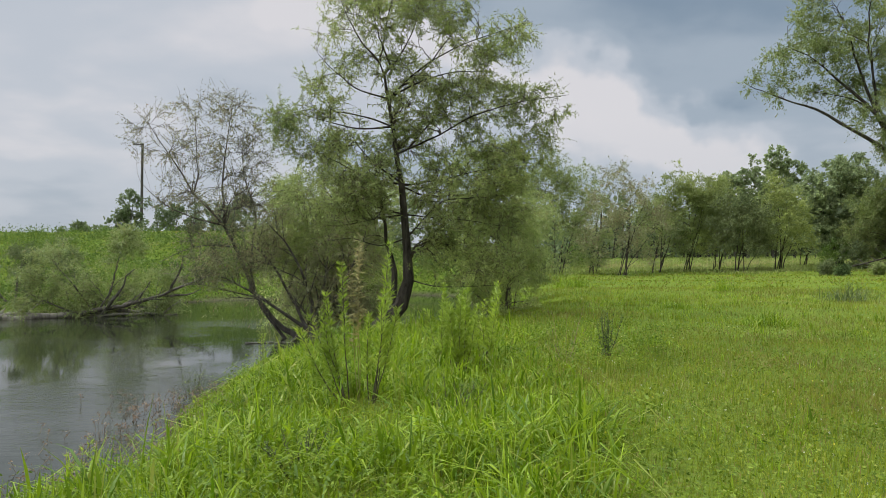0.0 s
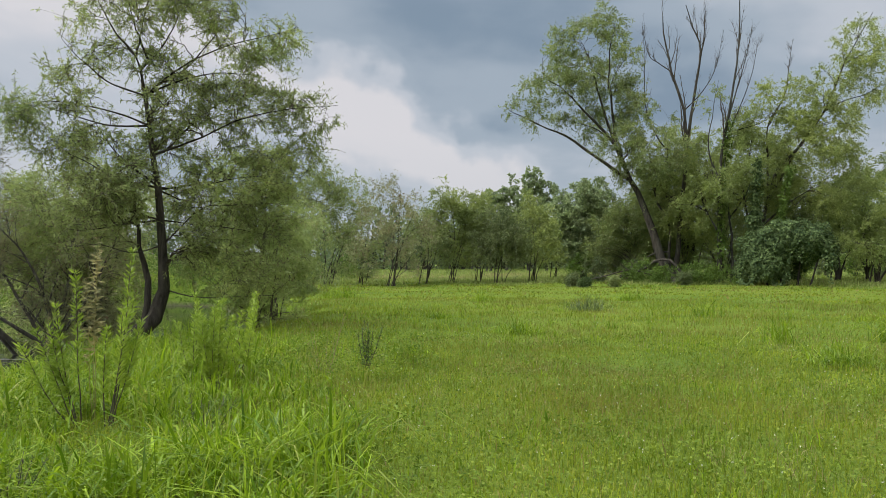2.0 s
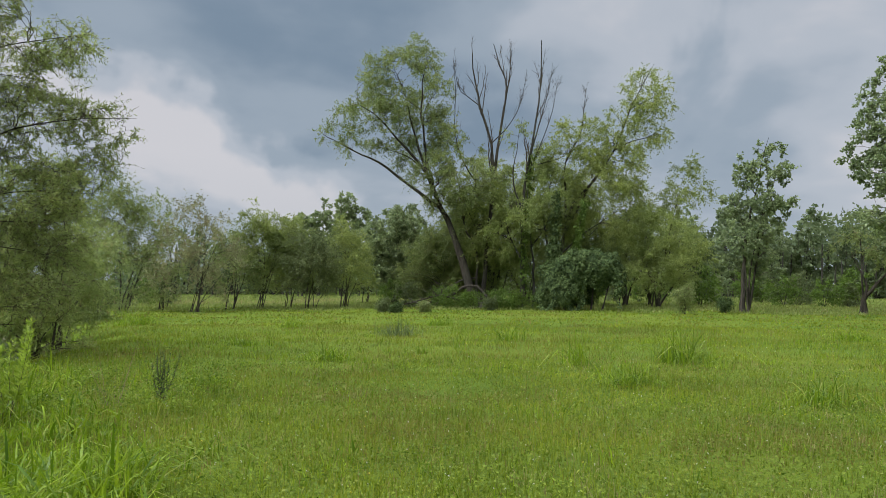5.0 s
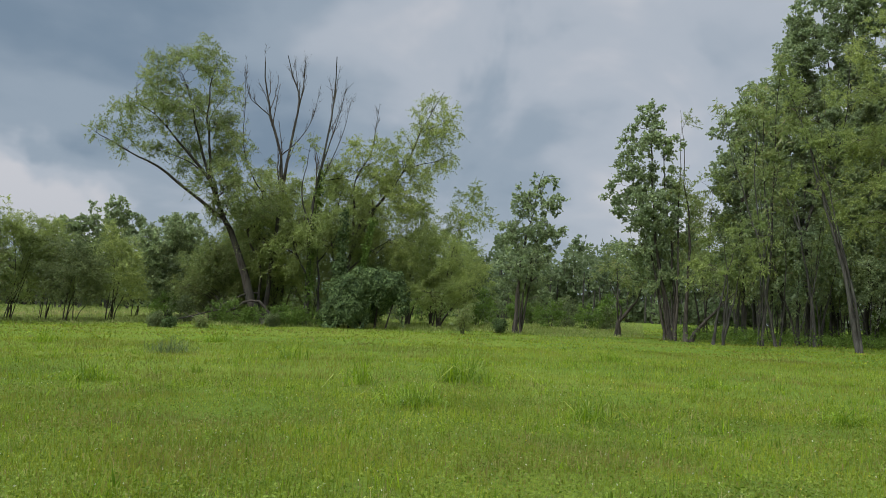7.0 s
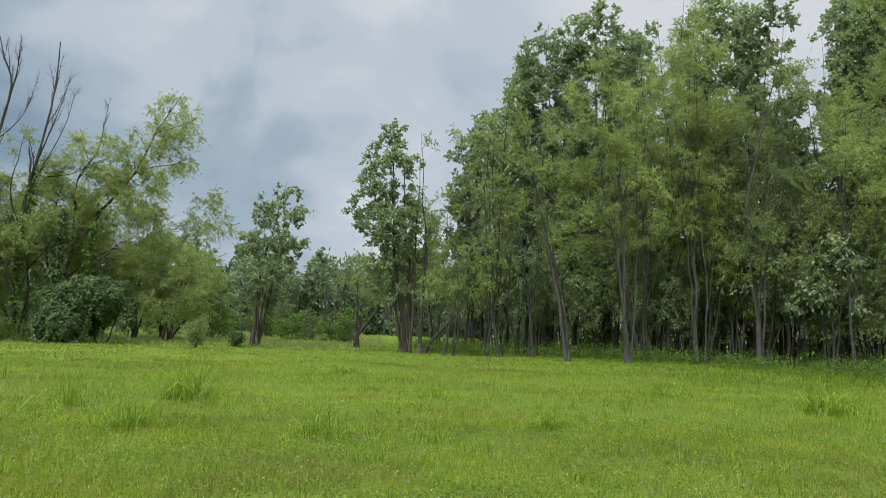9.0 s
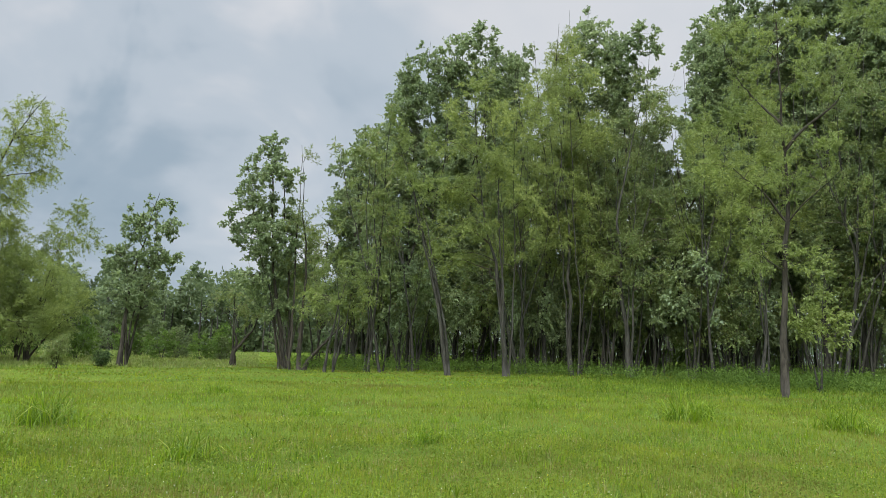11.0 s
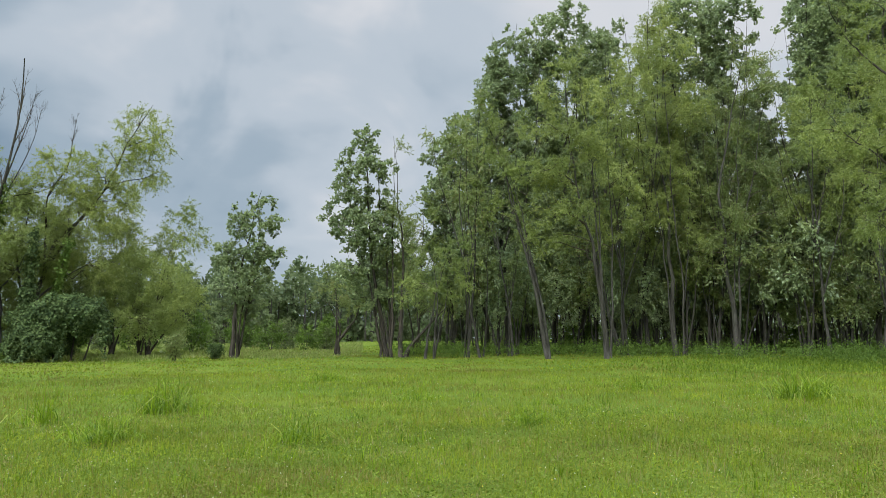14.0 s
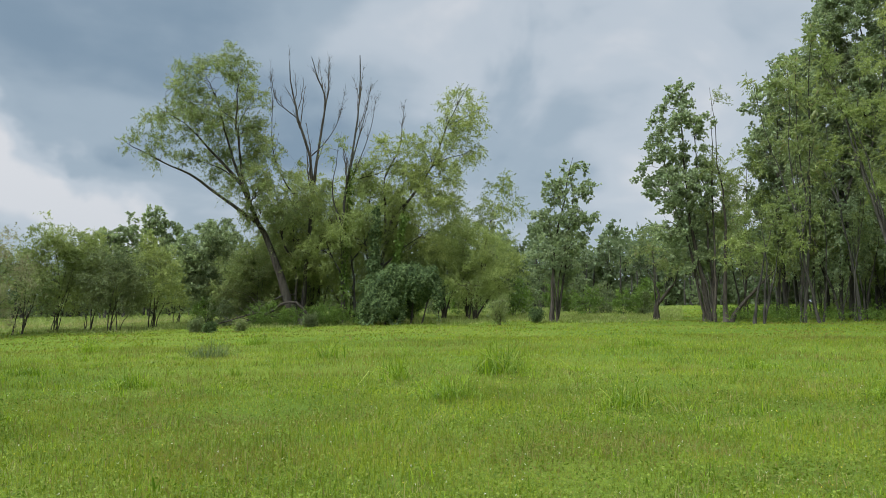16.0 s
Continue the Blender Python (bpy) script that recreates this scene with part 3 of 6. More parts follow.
POND_WILLOW_LOBES = [(0.36, 7.4, 1.3, 0.7), (-1.16, 7.0, 0.75, 0.6), (-0.15, 8.15, 1.3, 0.7), (1.8, 6.6, 1.0, 0.5), (2.85, 5.4, 0.9, 0.5), (1.8, 5.5, 1.0, 0.75), (3.0, 4.6, 0.7, 0.5), (-2.7, 4.9, 0.6, 0.4), (2.5, 7.0, 0.6, 0.35), (0.1, 4.5, 0.9, 0.6), (0.5, 3.5, 0.9, 0.6), (-0.4, 6.3, 0.9, 0.5), (1.0, 2.2, 0.9, 0.5), (-0.7, 3.5, 0.8, 0.6),
                     (0.6, 5.4, 1.1, 0.9), (-1.7, 5.7, 0.75, 0.7), (-2.25, 4.8, 0.8, 0.6), (-1.4, 4.2, 1.2, 0.75), (2.05, 4.1, 1.2, 0.65), (1.7, 2.95, 1.3, 0.8), (-1.25, 2.9, 1.2, 0.8), (1.9, 1.7, 1.0, 0.45), (3.45, 5.4, 0.5, 0.32), (2.6, 7.15, 0.5, 0.32), (2.4, 3.4, 0.7, 0.5)]
tree("willow_tree", -5.8, 17.1, POND_WILLOW_TRUNK + POND_WILLOW_SIDES + POND_WILLOW_UPPER, WILLOW_HABIT, WILLOW_POND, BARK, 11, stout=1.5, lobes=POND_WILLOW_LOBES, gap=0.34, holes=0.24, reach=0.7, leaves=12, twigs=9, twig_droop=0.15, leaf=(0.085, 0.0095), hang=0.25, flare=1.25, label="tall willow with dark crooked trunk at the pond edge", twig_mat=TWIG)
BARE_WILLOW_STEMS = [
    ([(0.5, 0, -0.9), (0.2, 0, -0.5), (-0.34, 0, -0.1), (-1.0, 0, 1.1), (-1.5, 0, 2.2), (-2.2, 0.1, 3.0), (-2.75, 0.2, 3.95), (-3.3, 0.2, 4.7)], 0.085),
    ([(-1.43, 0, 2.1), (-1.5, 0.1, 3.15), (-1.45, 0.2, 4.1), (-1.3, 0.2, 5.3)], 0.035),
    ([(0.2, 0.2, -0.9), (-0.47, 0.3, 0.0), (-0.7, 0.3, 1.2), (-0.63, 0.4, 2.5), (-0.9, 0.4, 3.6), (-0.85, 0.5, 4.8)], 0.05),
    ([(-2.15, 0.1, 2.95), (-2.05, 0.2, 3.4), (-2.1, 0.3, 3.85), (-2.2, 0.3, 4.8)], 0.028),
    ([(-1.2, 0, 1.5), (-1.8, -0.2, 1.6), (-2.4, -0.3, 1.5), (-2.9, -0.3, 1.3)], 0.024),
    ([(-0.8, 0, 0.7), (-1.5, -0.2, 0.8), (-2.0, -0.3, 0.85), (-2.5, -0.3, 0.75)], 0.022),
    ([(-1.5, 0, 2.2), (-2.3, -0.2, 2.4), (-2.9, -0.3, 2.7), (-3.4, -0.3, 3.2)], 0.022),
]
tree("willow_tree", -14.2, 19.3, BARE_WILLOW_STEMS, WILLOW_HABIT, WILLOW_DRY, DEADWOOD, 12, lobes=[(-3.1, 4.4, 0.6, 0.5), (-2.2, 4.9, 0.7, 0.5), (-1.4, 5.0, 0.7, 0.5), (-0.7, 4.5, 0.6, 0.6), (-2.5, 4.0, 0.7, 0.5), (-1.5, 4.0, 0.8, 0.6), (-0.6, 3.5, 0.6, 0.6), (-2.4, 2.9, 0.7, 0.5), (-1.2, 2.8, 0.9, 0.6), (-1.7, 1.8, 0.8, 0.6), (-0.8, 1.4, 0.8, 0.6), (-2.1, 1.0, 0.7, 0.5)],
     gap=0.36, holes=0.12, reach=0.75, twigs=10, leaves=7, leaf=(0.058, 0.0085), twig_droop=0.05, level=-0.13, sink=0.0, label="sparse half-bare willow leaning over the pond", twig_mat=DEADWOOD)
tree("willow_shrub", -13.2, 18.9, [
    ([(0.3, 0, -0.6), (0.2, 0, 0.5), (-0.3, -0.2, 1.6), (-1.0, -0.3, 2.4)], 0.07),
    ([(0.3, 0, -0.4), (0.7, 0.2, 0.9), (0.8, 0.3, 2.0), (0.7, 0.3, 3.0)], 0.06),
    ([(0.2, 0, -0.3), (-0.8, -0.2, 0.4), (-1.6, -0.3, 0.9), (-2.4, -0.3, 1.2)], 0.05),
    ([(0.4, 0, -0.3), (1.0, -0.2, 0.6), (1.4, -0.3, 1.5), (1.7, -0.3, 2.4)], 0.05),
    ([(0.2, 0, -0.3), (-0.4, 0.4, 0.9), (-0.9, 0.6, 1.6), (-1.7, 0.7, 2.2)], 0.05),
], WILLOW_HABIT, WILLOW_DRY, DEADWOOD, 13, branches=16, reach=1.15, leaves=5, low=0.1, level=-0.12, label="tangled brushy willow shrub standing in shallow water", category="shrub", twig_mat=DEADWOOD)
tree("willow_shrub", -10.0, 21.5, [
    ([(0, 0, -0.6), (-0.3, 0, 1.0), (-0.9, 0, 2.2), (-1.4, 0, 3.3)], 0.08),
    ([(0, 0, -0.6), (0.5, 0, 1.0), (0.9, 0, 2.2), (1.1, 0, 3.1)], 0.07),
    ([(0, 0, -0.6), (0.1, 0.3, 1.2), (0.0, 0.4, 2.6), (-0.2, 0.4, 3.8)], 0.07),
], WILLOW_HABIT, WILLOW_POND, BARK, 14, branches=17, reach=1.4, low=0.12, level=-0.1, leaves=10, label="light green willow shrub behind the tall pond willow", category="shrub", twig_mat=TWIG)
tree("willow_shrub", -26.0, 27.4, [
    ([(0, 0, -0.4), (0.1, 0, 0.8), (0.3, 0, 1.7), (0.5, 0, 2.7)], 0.06),
    ([(0, 0, -0.4), (-0.6, 0, 0.5), (-1.2, 0, 1.3), (-1.7, 0, 2.0)], 0.05),
    ([(0, 0, -0.3), (0.7, -0.2, 0.3), (1.4, -0.2, 0.7), (2.2, -0.2, 1.2)], 0.05),
    ([(0, 0, -0.3), (-0.9, -0.2, 0.2), (-1.7, -0.2, 0.6), (-2.4, -0.2, 1.0)], 0.05),
], WILLOW_HABIT, WILLOW, DEADWOOD, 15, branches=16, reach=1.2, low=0.1, leaves=10, leaf=(0.11, 0.011), label="dull grey-green willow shrub on the far pond bank", category="shrub", twig_mat=DEADWOOD)

tree("willow_shrub", -31.5, 29.5, [
    ([(0, 0, -0.2), (0.1, 0, 0.8), (0.2, 0, 1.2), (0.3, 0, 1.6)], 0.05),
    ([(0, 0, -0.2), (-0.6, 0, 0.5), (-1.2, 0, 1.1), (-1.7, 0, 1.7)], 0.05),
    ([(0, 0, -0.2), (0.7, -0.2, 0.6), (1.2, -0.2, 1.1), (1.6, -0.2, 1.7)], 0.05),
], WILLOW_HABIT, WILLOW_DARK, DEADWOOD, 16, branches=12, reach=0.9, low=0.1, leaves=8, leaf=(0.11, 0.011), label="dull green willow shrub at the foot of the levee", category="shrub", twig_mat=DEADWOOD)

# ---- trees across the meadow ----
BUSH_HABIT = dict(WILLOW_HABIT, along=0.35, spread=1.0, rise=0.18, bough=5, twigs=5, shrink=0.3)


def bush_tree(name, az, d, height, width, leaf_mat, seed, label, leaf=(0.17, 0.02), leaves=7, branches=20, stems=4, category="tree", low=0.12, group="", bark=BARK, habit=BUSH_HABIT, lean=0.0, **over):
    """A many-stemmed tree of that height and width, its stems fanning out from one foot."""
    rng = np.random.default_rng(seed + 500)
    fan = []
    for i in range(stems):
        a = 2 * math.pi * i / stems + rng.uniform(-0.5, 0.5)
        out = width * 0.34 * rng.uniform(0.6, 1.1)
        top = height * rng.uniform(0.72, 0.92) if i else height * 0.94
        sx, sy = math.cos(a) * out, math.sin(a) * out
        if i == 0:
            sx, sy = sx * 0.3, sy * 0.3
        fan.append(([(sx * 0.05, sy * 0.05, -0.1), (sx * 0.3, sy * 0.3, top * 0.3), (sx * 0.75 + lean * 0.4, sy * 0.75, top * 0.65), (sx * 1.0 + lean, sy, top)], height * rng.uniform(0.0075, 0.0125)))
    return tree(name, az, d, fan, habit, leaf_mat, bark, seed, branches=branches, reach=width * 0.36, label=label, category=category, group=group, twig_mat=TWIG, leaves=leaves, leaf=leaf, low=low, **over)


# ---- the tall leaning willows ----
LEANING_WILLOW_TRUNK = [
    ([(0, 0, -0.1), (-0.45, 0, 0.75), (-1.12, 0, 2.85), (-1.8, 0, 4.8), (-2.3, 0, 5.95), (-3.0, 0, 7.7), (-3.8, 0.1, 8.8), (-4.7, 0.2, 9.8), (-5.9, 0.2, 11.1), (-7.2, 0.3, 12.0)], 0.27),
    ([(-2.2, 0, 5.8), (-4.1, -0.1, 7.1), (-5.8, -0.2, 8.3), (-7.2, -0.3, 8.9), (-8.9, -0.3, 9.7), (-9.6, -0.3, 10.0)], 0.12),
    ([(-3.3, 0, 8.35), (-4.2, -0.3, 8.9), (-5.2, -0.6, 9.1), (-6.9, -0.8, 9.3)], 0.06),
    ([(-2.95, 0, 7.7), (-4.0, 0.4, 10.4), (-4.7, 0.6, 12.8), (-5.6, 0.7, 14.5)], 0.10),
    ([(-2.9, 0, 7.6), (-3.35, -0.4, 10.7), (-3.6, -0.6, 13.1), (-3.3, -0.7, 15.0)], 0.09),
    ([(-2.65, 0, 7.1), (-3.2, 0.5, 9.1), (-3.5, 0.8, 11.7), (-2.3, 0.9, 13.7)], 0.08),
    ([(0.4, 0.3, -0.1), (-0.3, 0.4, 0.9), (-0.33, 0.4, 3.2), (-1.1, 0.4, 4.8), (-1.5, 0.4, 7.0), (-2.2, 0.4, 9.4)], 0.12),
    ([(-1.2, 0.4, 5.4), (-0.6, 0.1, 6.6), (-0.5, 0, 7.6), (-0.4, 0, 8.6)], 0.06),
    ([(-0.5, 0.2, 7.4), (-1.05, 0.2, 8.2), (-1.72, 0.2, 10.2), (-1.76, 0.2, 12.7), (-1.95, 0.2, 14.4)], 0.05),
    ([(-0.75, -0.1, 2.0), (-1.3, -0.4, 1.85), (-2.0, -0.7, 1.3), (-2.9, -0.9, 0.6)], 0.07),
    ([(-0.45, -0.1, 0.95), (-1.1, -0.4, 0.85), (-1.8, -0.7, 0.5), (-2.5, -0.8, 0.2)], 0.06),
]
LEANING_WILLOW_LOBES = [(-5.52, 14.42, 1.4, 1.2), (-4.02, 14.52, 1.4, 1.2), (-6.32, 13.22, 1.7, 1.1), (-3.32, 13.12, 1.4, 1.4), (-7.62, 11.62, 1.3, 1.2), (-5.62, 11.62, 2, 1.4), (-3.62, 11.22, 1.7, 2),
                        (-8.62, 10.12, 1.3, 0.55), (-6.92, 9.42, 1.7, 0.66), (-4.32, 9.42, 1.9, 1.1), (-3.12, 7.62, 1.5, 1.2), (-1.72, 8.82, 1.4, 1.7), (-0.72, 7.12, 1.7, 1.5), (-2.3, 10.6, 1.1, 1.2), (-2.0, 6.2, 1.4, 1.1), (-0.9, 4.8, 1.3, 1.0)]
FAR_WILLOW = dict(gap=0.64, holes=0.22, reach=1.0, twigs=9, twig=0.75, leaves=15, leaf=(0.15, 0.019), twig_droop=0.25, hang=0.25)
tree("willow_tree", 32.2, 44.4, LEANING_WILLOW_TRUNK, WILLOW_HABIT, WILLOW, BARK, 31, lobes=LEANING_WILLOW_LOBES, bare=(8, 9, 10), label="tall willow leaning out over the meadow with long bare limb", twig_mat=TWIG, **FAR_WILLOW)
tree("dead_tree", 33.3, 45.2, [
    ([(-0.9, 0, 0), (-0.84, 0, 0.7), (-0.66, 0, 3.8), (-0.45, 0, 7.1), (-0.56, 0, 9.8), (-1.34, 0.1, 12.1), (-1.7, 0.1, 13.5), (-1.95, 0.1, 15.3)], 0.17),
    ([(-0.46, 0, 7.3), (-0.23, 0, 9.4), (0.06, 0.1, 11.4), (0.26, 0.1, 13.4), (-0.2, 0.1, 14.6), (-0.58, 0.1, 15.8)], 0.11),
    ([(0.12, 0, 12.0), (0.42, 0.1, 13.7), (0.5, 0.1, 14.7), (0.55, 0.1, 15.7)], 0.05),
    ([(-1.3, 0.1, 12.0), (-2.0, -0.2, 12.5), (-2.5, -0.3, 13.0), (-2.86, -0.3, 14.7)], 0.04),
    ([(-0.5, 0, 9.5), (0.46, 0.2, 10.7), (1.08, 0.2, 12.0), (1.53, 0.2, 14.3)], 0.035),
    ([(-0.6, 0, 3.5), (0.4, 0.2, 5.0), (0.6, 0.2, 6.0), (1.0, 0.2, 7.4)], 0.08),
    ([(-0.7, 0, 3.0), (-1.4, 0.2, 4.4), (-1.8, 0.2, 5.6), (-2.0, 0.2, 7.0)], 0.08),
], WILLOW_HABIT, WILLOW_LIME, BARK, 32, bare=(0, 1, 2, 3, 4), lobes=[(-1.4, 6.3, 1.6, 1.5), (0.3, 5.6, 1.7, 1.5), (0.5, 7.5, 1.3, 1.1), (-1.0, 4.0, 1.6, 1.2), (0.8, 3.6, 1.5, 1.2)], label="dead-topped willow with bare dark upper branches", twig_mat=TWIG, **FAR_WILLOW)
tree("dead_tree", 35.5, 44.2, [
    ([(-0.2, 0, 0), (-0.18, 0, 0.7), (-0.28, 0, 3.7), (-0.27, 0, 6.9), (0.16, 0, 10.1), (0.43, 0, 12.7), (0.39, 0, 15.6)], 0.15),
    ([(-0.12, 0, 7.5), (0.31, 0.2, 10.1), (0.75, 0.2, 11.7), (1.18, 0.2, 13.9)], 0.06),
    ([(0.1, 0, 7.4), (0.33, -0.1, 8.2), (1.22, -0.1, 11.0), (1.5, -0.1, 13.0)], 0.05),
    ([(0.1, 0, 7.8), (0.64, 0.3, 8.4), (1.85, 0.3, 8.8), (3.04, 0.3, 9.6)], 0.045),
    ([(-0.3, 0, 5.6), (-0.8, -0.2, 7.3), (-0.6, -0.2, 9.2), (-0.4, -0.2, 11.1)], 0.06),
    ([(0.5, 0.2, 0), (0.4, 0.2, 2.4), (0.2, 0.2, 5.0), (0.5, 0.2, 8.0)], 0.10),
    ([(-0.2, 0, 2.4), (-0.8, -0.3, 3.6), (-1.1, -0.3, 4.6), (-1.2, -0.3, 5.6)], 0.06),
    ([(0.3, 0.2, 3.4), (0.9, -0.2, 4.4), (1.2, -0.2, 5.4), (1.4, -0.2, 6.4)], 0.06),
], WILLOW_HABIT, WILLOW_PALE, BARK_GREY, 33, bare=(0, 1, 2, 3), lobes=[(-0.5, 9.9, 0.7, 1.3), (-0.2, 5.4, 1.6, 1.3), (1.2, 6.4, 1.4, 1.5), (0.9, 8.6, 1.0, 1.1), (-1.4, 4.2, 1.3, 1.1)], label="dead-topped willow with slender bare grey spires", twig_mat=TWIG, **FAR_WILLOW)
tree("willow_tree", 36.8, 45.1, [
    ([(0.3, 0, -0.1), (0.5, 0, 0.7), (0.93, 0, 3.1), (1.7, 0, 6.0), (2.7, 0, 7.3), (3.9, 0, 9.2), (4.75, 0.1, 11.7), (6.3, 0.2, 14.3)], 0.19),
    ([(3.7, 0, 8.9), (4.6, -0.3, 9.5), (5.6, -0.5, 9.9), (6.5, -0.6, 10.5)], 0.05),
    ([(1.3, 0, 4.8), (2.1, 0.4, 6.35), (3.6, 0.6, 9.2), (4.15, 0.6, 10.8)], 0.10),
    ([(1.2, 0, 4.0), (1.2, 0.3, 6.6), (1.2, 0.4, 8.6), (1.9, 0.4, 10.2)], 0.09),
    ([(0.8, 0, 2.8), (2.0, -0.5, 4.0), (3.0, -0.6, 4.8), (4.0, -0.6, 5.6)], 0.07),
    ([(1.25, 0.4, 8.7), (2.07, 0.4, 10.5), (2.2, 0.4, 11.8), (2.34, 0.4, 13.1)], 0.045),
    ([(4.6, 0.1, 11.4), (5.5, 0.4, 12.0), (6.0, 0.5, 12.4), (6.6, 0.5, 12.7)], 0.04),
    ([(0.6, 0, 1.5), (-0.1, 0.3, 4.6), (0.1, 0.4, 6.8), (0.3, 0.4, 8.8)], 0.08),
], WILLOW_HABIT, WILLOW_LIME, BARK, 34, bare=(5,), lobes=[(6.5, 14.0, 0.75, 1.0), (5.4, 12.9, 1.35, 1.3), (6.2, 11.8, 1.2, 1.3), (4.8, 11.2, 1.35, 1.4), (5.9, 10.0, 1.35, 0.8), (3.9, 9.8, 1.4, 1.3), (2.4, 9.9, 1.4, 1.3), (1.5, 8.0, 1.8, 1.5), (3.6, 7.3, 1.6, 1.5), (0.25, 8.6, 1.1, 1.5), (-0.2, 5.6, 1.6, 1.6), (2.1, 5.5, 1.9, 1.4), (4.0, 5.0, 1.7, 1.4), (2.9, 8.8, 1.4, 1.1), (4.7, 8.7, 1.3, 1.1), (5.0, 7.2, 1.2, 1.0), (0.9, 10.2, 1.0, 1.0)],
    label="tall light green willow leaning away from its neighbours", twig_mat=TWIG, **FAR_WILLOW)
bush_tree("willow_tree", 38.3, 47.5, 6.6, 4.6, WILLOW_PALE, 138, "bushy yellow-green willow above the vine mound", branches=16, leaves=7, stems=5, lean=0.6)
bush_tree("willow_tree", 32.6, 47.5, 8.5, 5.5, WILLOW_PALE, 136, "bushy green willow behind the leaning trunk")
bush_tree("willow_tree", 40.4, 48.5, 9.0, 6.0, WILLOW_PALE, 36, "light green willow behind the vine mound")


def lobed_tree(name, az, d, lobes, leaf_mat, seed, label, stems=5, radius=0.08, habit=WILLOW_HABIT, bark=BARK, foot=0.0, category="tree", trunks=(), size=1.0, **over):
    """A tree or shrub of known outline, size times as large: stems rise from one foot to the middles of its lobes."""
    rng = np.random.default_rng(seed + 700)
    lobes = [tuple(size * v for v in b) for b in lobes]
    trunks = [([tuple(size * v for v in p) for p in line], r) for line, r in trunks]
    order = sorted(lobes, key=lambda b: -b[1])
    fan = list(trunks)
    for i in range(stems - len(fan)):
        cx, cz = order[i * len(order) // stems][:2]
        y = rng.uniform(-0.5, 0.5)
        x0 = foot + rng.uniform(-0.25, 0.25)
        fan.append(([(x0, y * 0.3, -0.1), (x0 + (cx - foot) * 0.2, y * 0.5, cz * 0.3), (x0 + (cx - foot) * 0.6, y * 0.8, cz * 0.68), (cx, y, cz)], radius * rng.uniform(0.6, 1.1) * (1.0 if i else 1.15)))
    return tree(name, az, d, fan, habit, leaf_mat, bark, seed, lobes=lobes, label=label, category=category, twig_mat=TWIG, **over)


lobed_tree("willow_tree", 35.4, 48.5, [(-2.6, 5.2, 1.8, 1.5), (-0.8, 6.0, 1.7, 1.6), (1.2, 5.4, 1.8, 1.6), (3.0, 5.6, 1.7, 1.5), (-1.8, 2.8, 1.8, 1.4), (0.4, 3.0, 1.8, 1.5), (2.4, 2.8, 1.8, 1.4)], WILLOW_LIME, 35, "bushy yellow-green willow among the leaning trunks", stems=6, **FAR_WILLOW)
lobed_tree("willow_tree", 33.4, 47.2, [(-2.4, 6.6, 1.4, 1.3), (-0.7, 8.2, 1.5, 1.2), (0.9, 7.2, 1.5, 1.3), (2.6, 8.3, 1.4, 1.2), (-1.2, 4.8, 1.5, 1.2), (1.6, 5.0, 1.5, 1.2), (4.2, 7.2, 1.3, 1.2), (-3.2, 4.4, 1.2, 1.1)], WILLOW_LIME, 139, "light feathery willow between the dead-topped trunks", stems=6, **FAR_WILLOW)
lobed_tree("willow_tree", 44.6, 52.0, [(-2.0, 4.6, 1.7, 1.3), (-0.2, 5.4, 1.5, 1.2), (1.6, 4.2, 1.6, 1.3), (-1.2, 2.4, 1.8, 1.3), (1.2, 2.2, 1.8, 1.2)], WILLOW_PALE, 36, "soft light green willow behind its neighbours", **FAR_WILLOW)
FAR_COTTON = dict(habit=COTTON_HABIT, gap=0.46, holes=0.15, reach=1.0, twigs=8, twig=0.34, leaves=10, leaf=(0.118, 0.047), bark=BARK_GREY)
lobed_tree("willow_tree", 42.6, 48.0, [(0.2, 7.1, 1.1, 1.0), (0.7, 5.4, 1.4, 1.3), (-0.1, 3.8, 1.6, 1.3), (-0.7, 2.5, 1.4, 1.2), (1.0, 3.0, 1.3, 1.3)], WILLOW_PALE, 38, "hazy light green willow", **dict(FAR_WILLOW, holes=0.08))
lobed_tree("willow_tree", 46.2, 46.0, [(0.6, 8.1, 1.0, 0.7), (0.5, 6.8, 1.4, 0.9), (-0.7, 5.9, 1.4, 1.0), (-1.8, 5.3, 1.3, 0.8), (-0.1, 4.0, 1.8, 1.5), (-1.9, 3.1, 1.4, 1.3), (-0.9, 2.1, 1.8, 1.0), (1.0, 2.8, 1.2, 1.3)], WILLOW_PALE, 39, "soft green upright willow with several dark stems", foot=-1.1, **dict(FAR_WILLOW, holes=0.08))
lobed_tree("cottonwood_tree", 50.9, 42.2, [(1.1, 8.6, 0.75, 0.6), (0.3, 7.3, 1.1, 0.8), (1.6, 7.2, 0.8, 0.8), (-0.4, 5.7, 1.1, 0.9), (1.1, 5.4, 1.1, 1.1), (0.0, 3.9, 1.3, 1.1), (0.9, 2.8, 1.1, 1.0), (2.1, 5.8, 0.4, 0.4), (-0.6, 2.4, 0.8, 0.8)], COTTONWOOD, 40, "young leaning tree with dark lower trunk", trunks=[([(-0.1, 0, -0.1), (0.0, 0, 2.6), (0.4, 0, 5.7), (1.2, 0, 9.1)], 0.13)], stems=4, **dict(FAR_COTTON, bark=BARK))
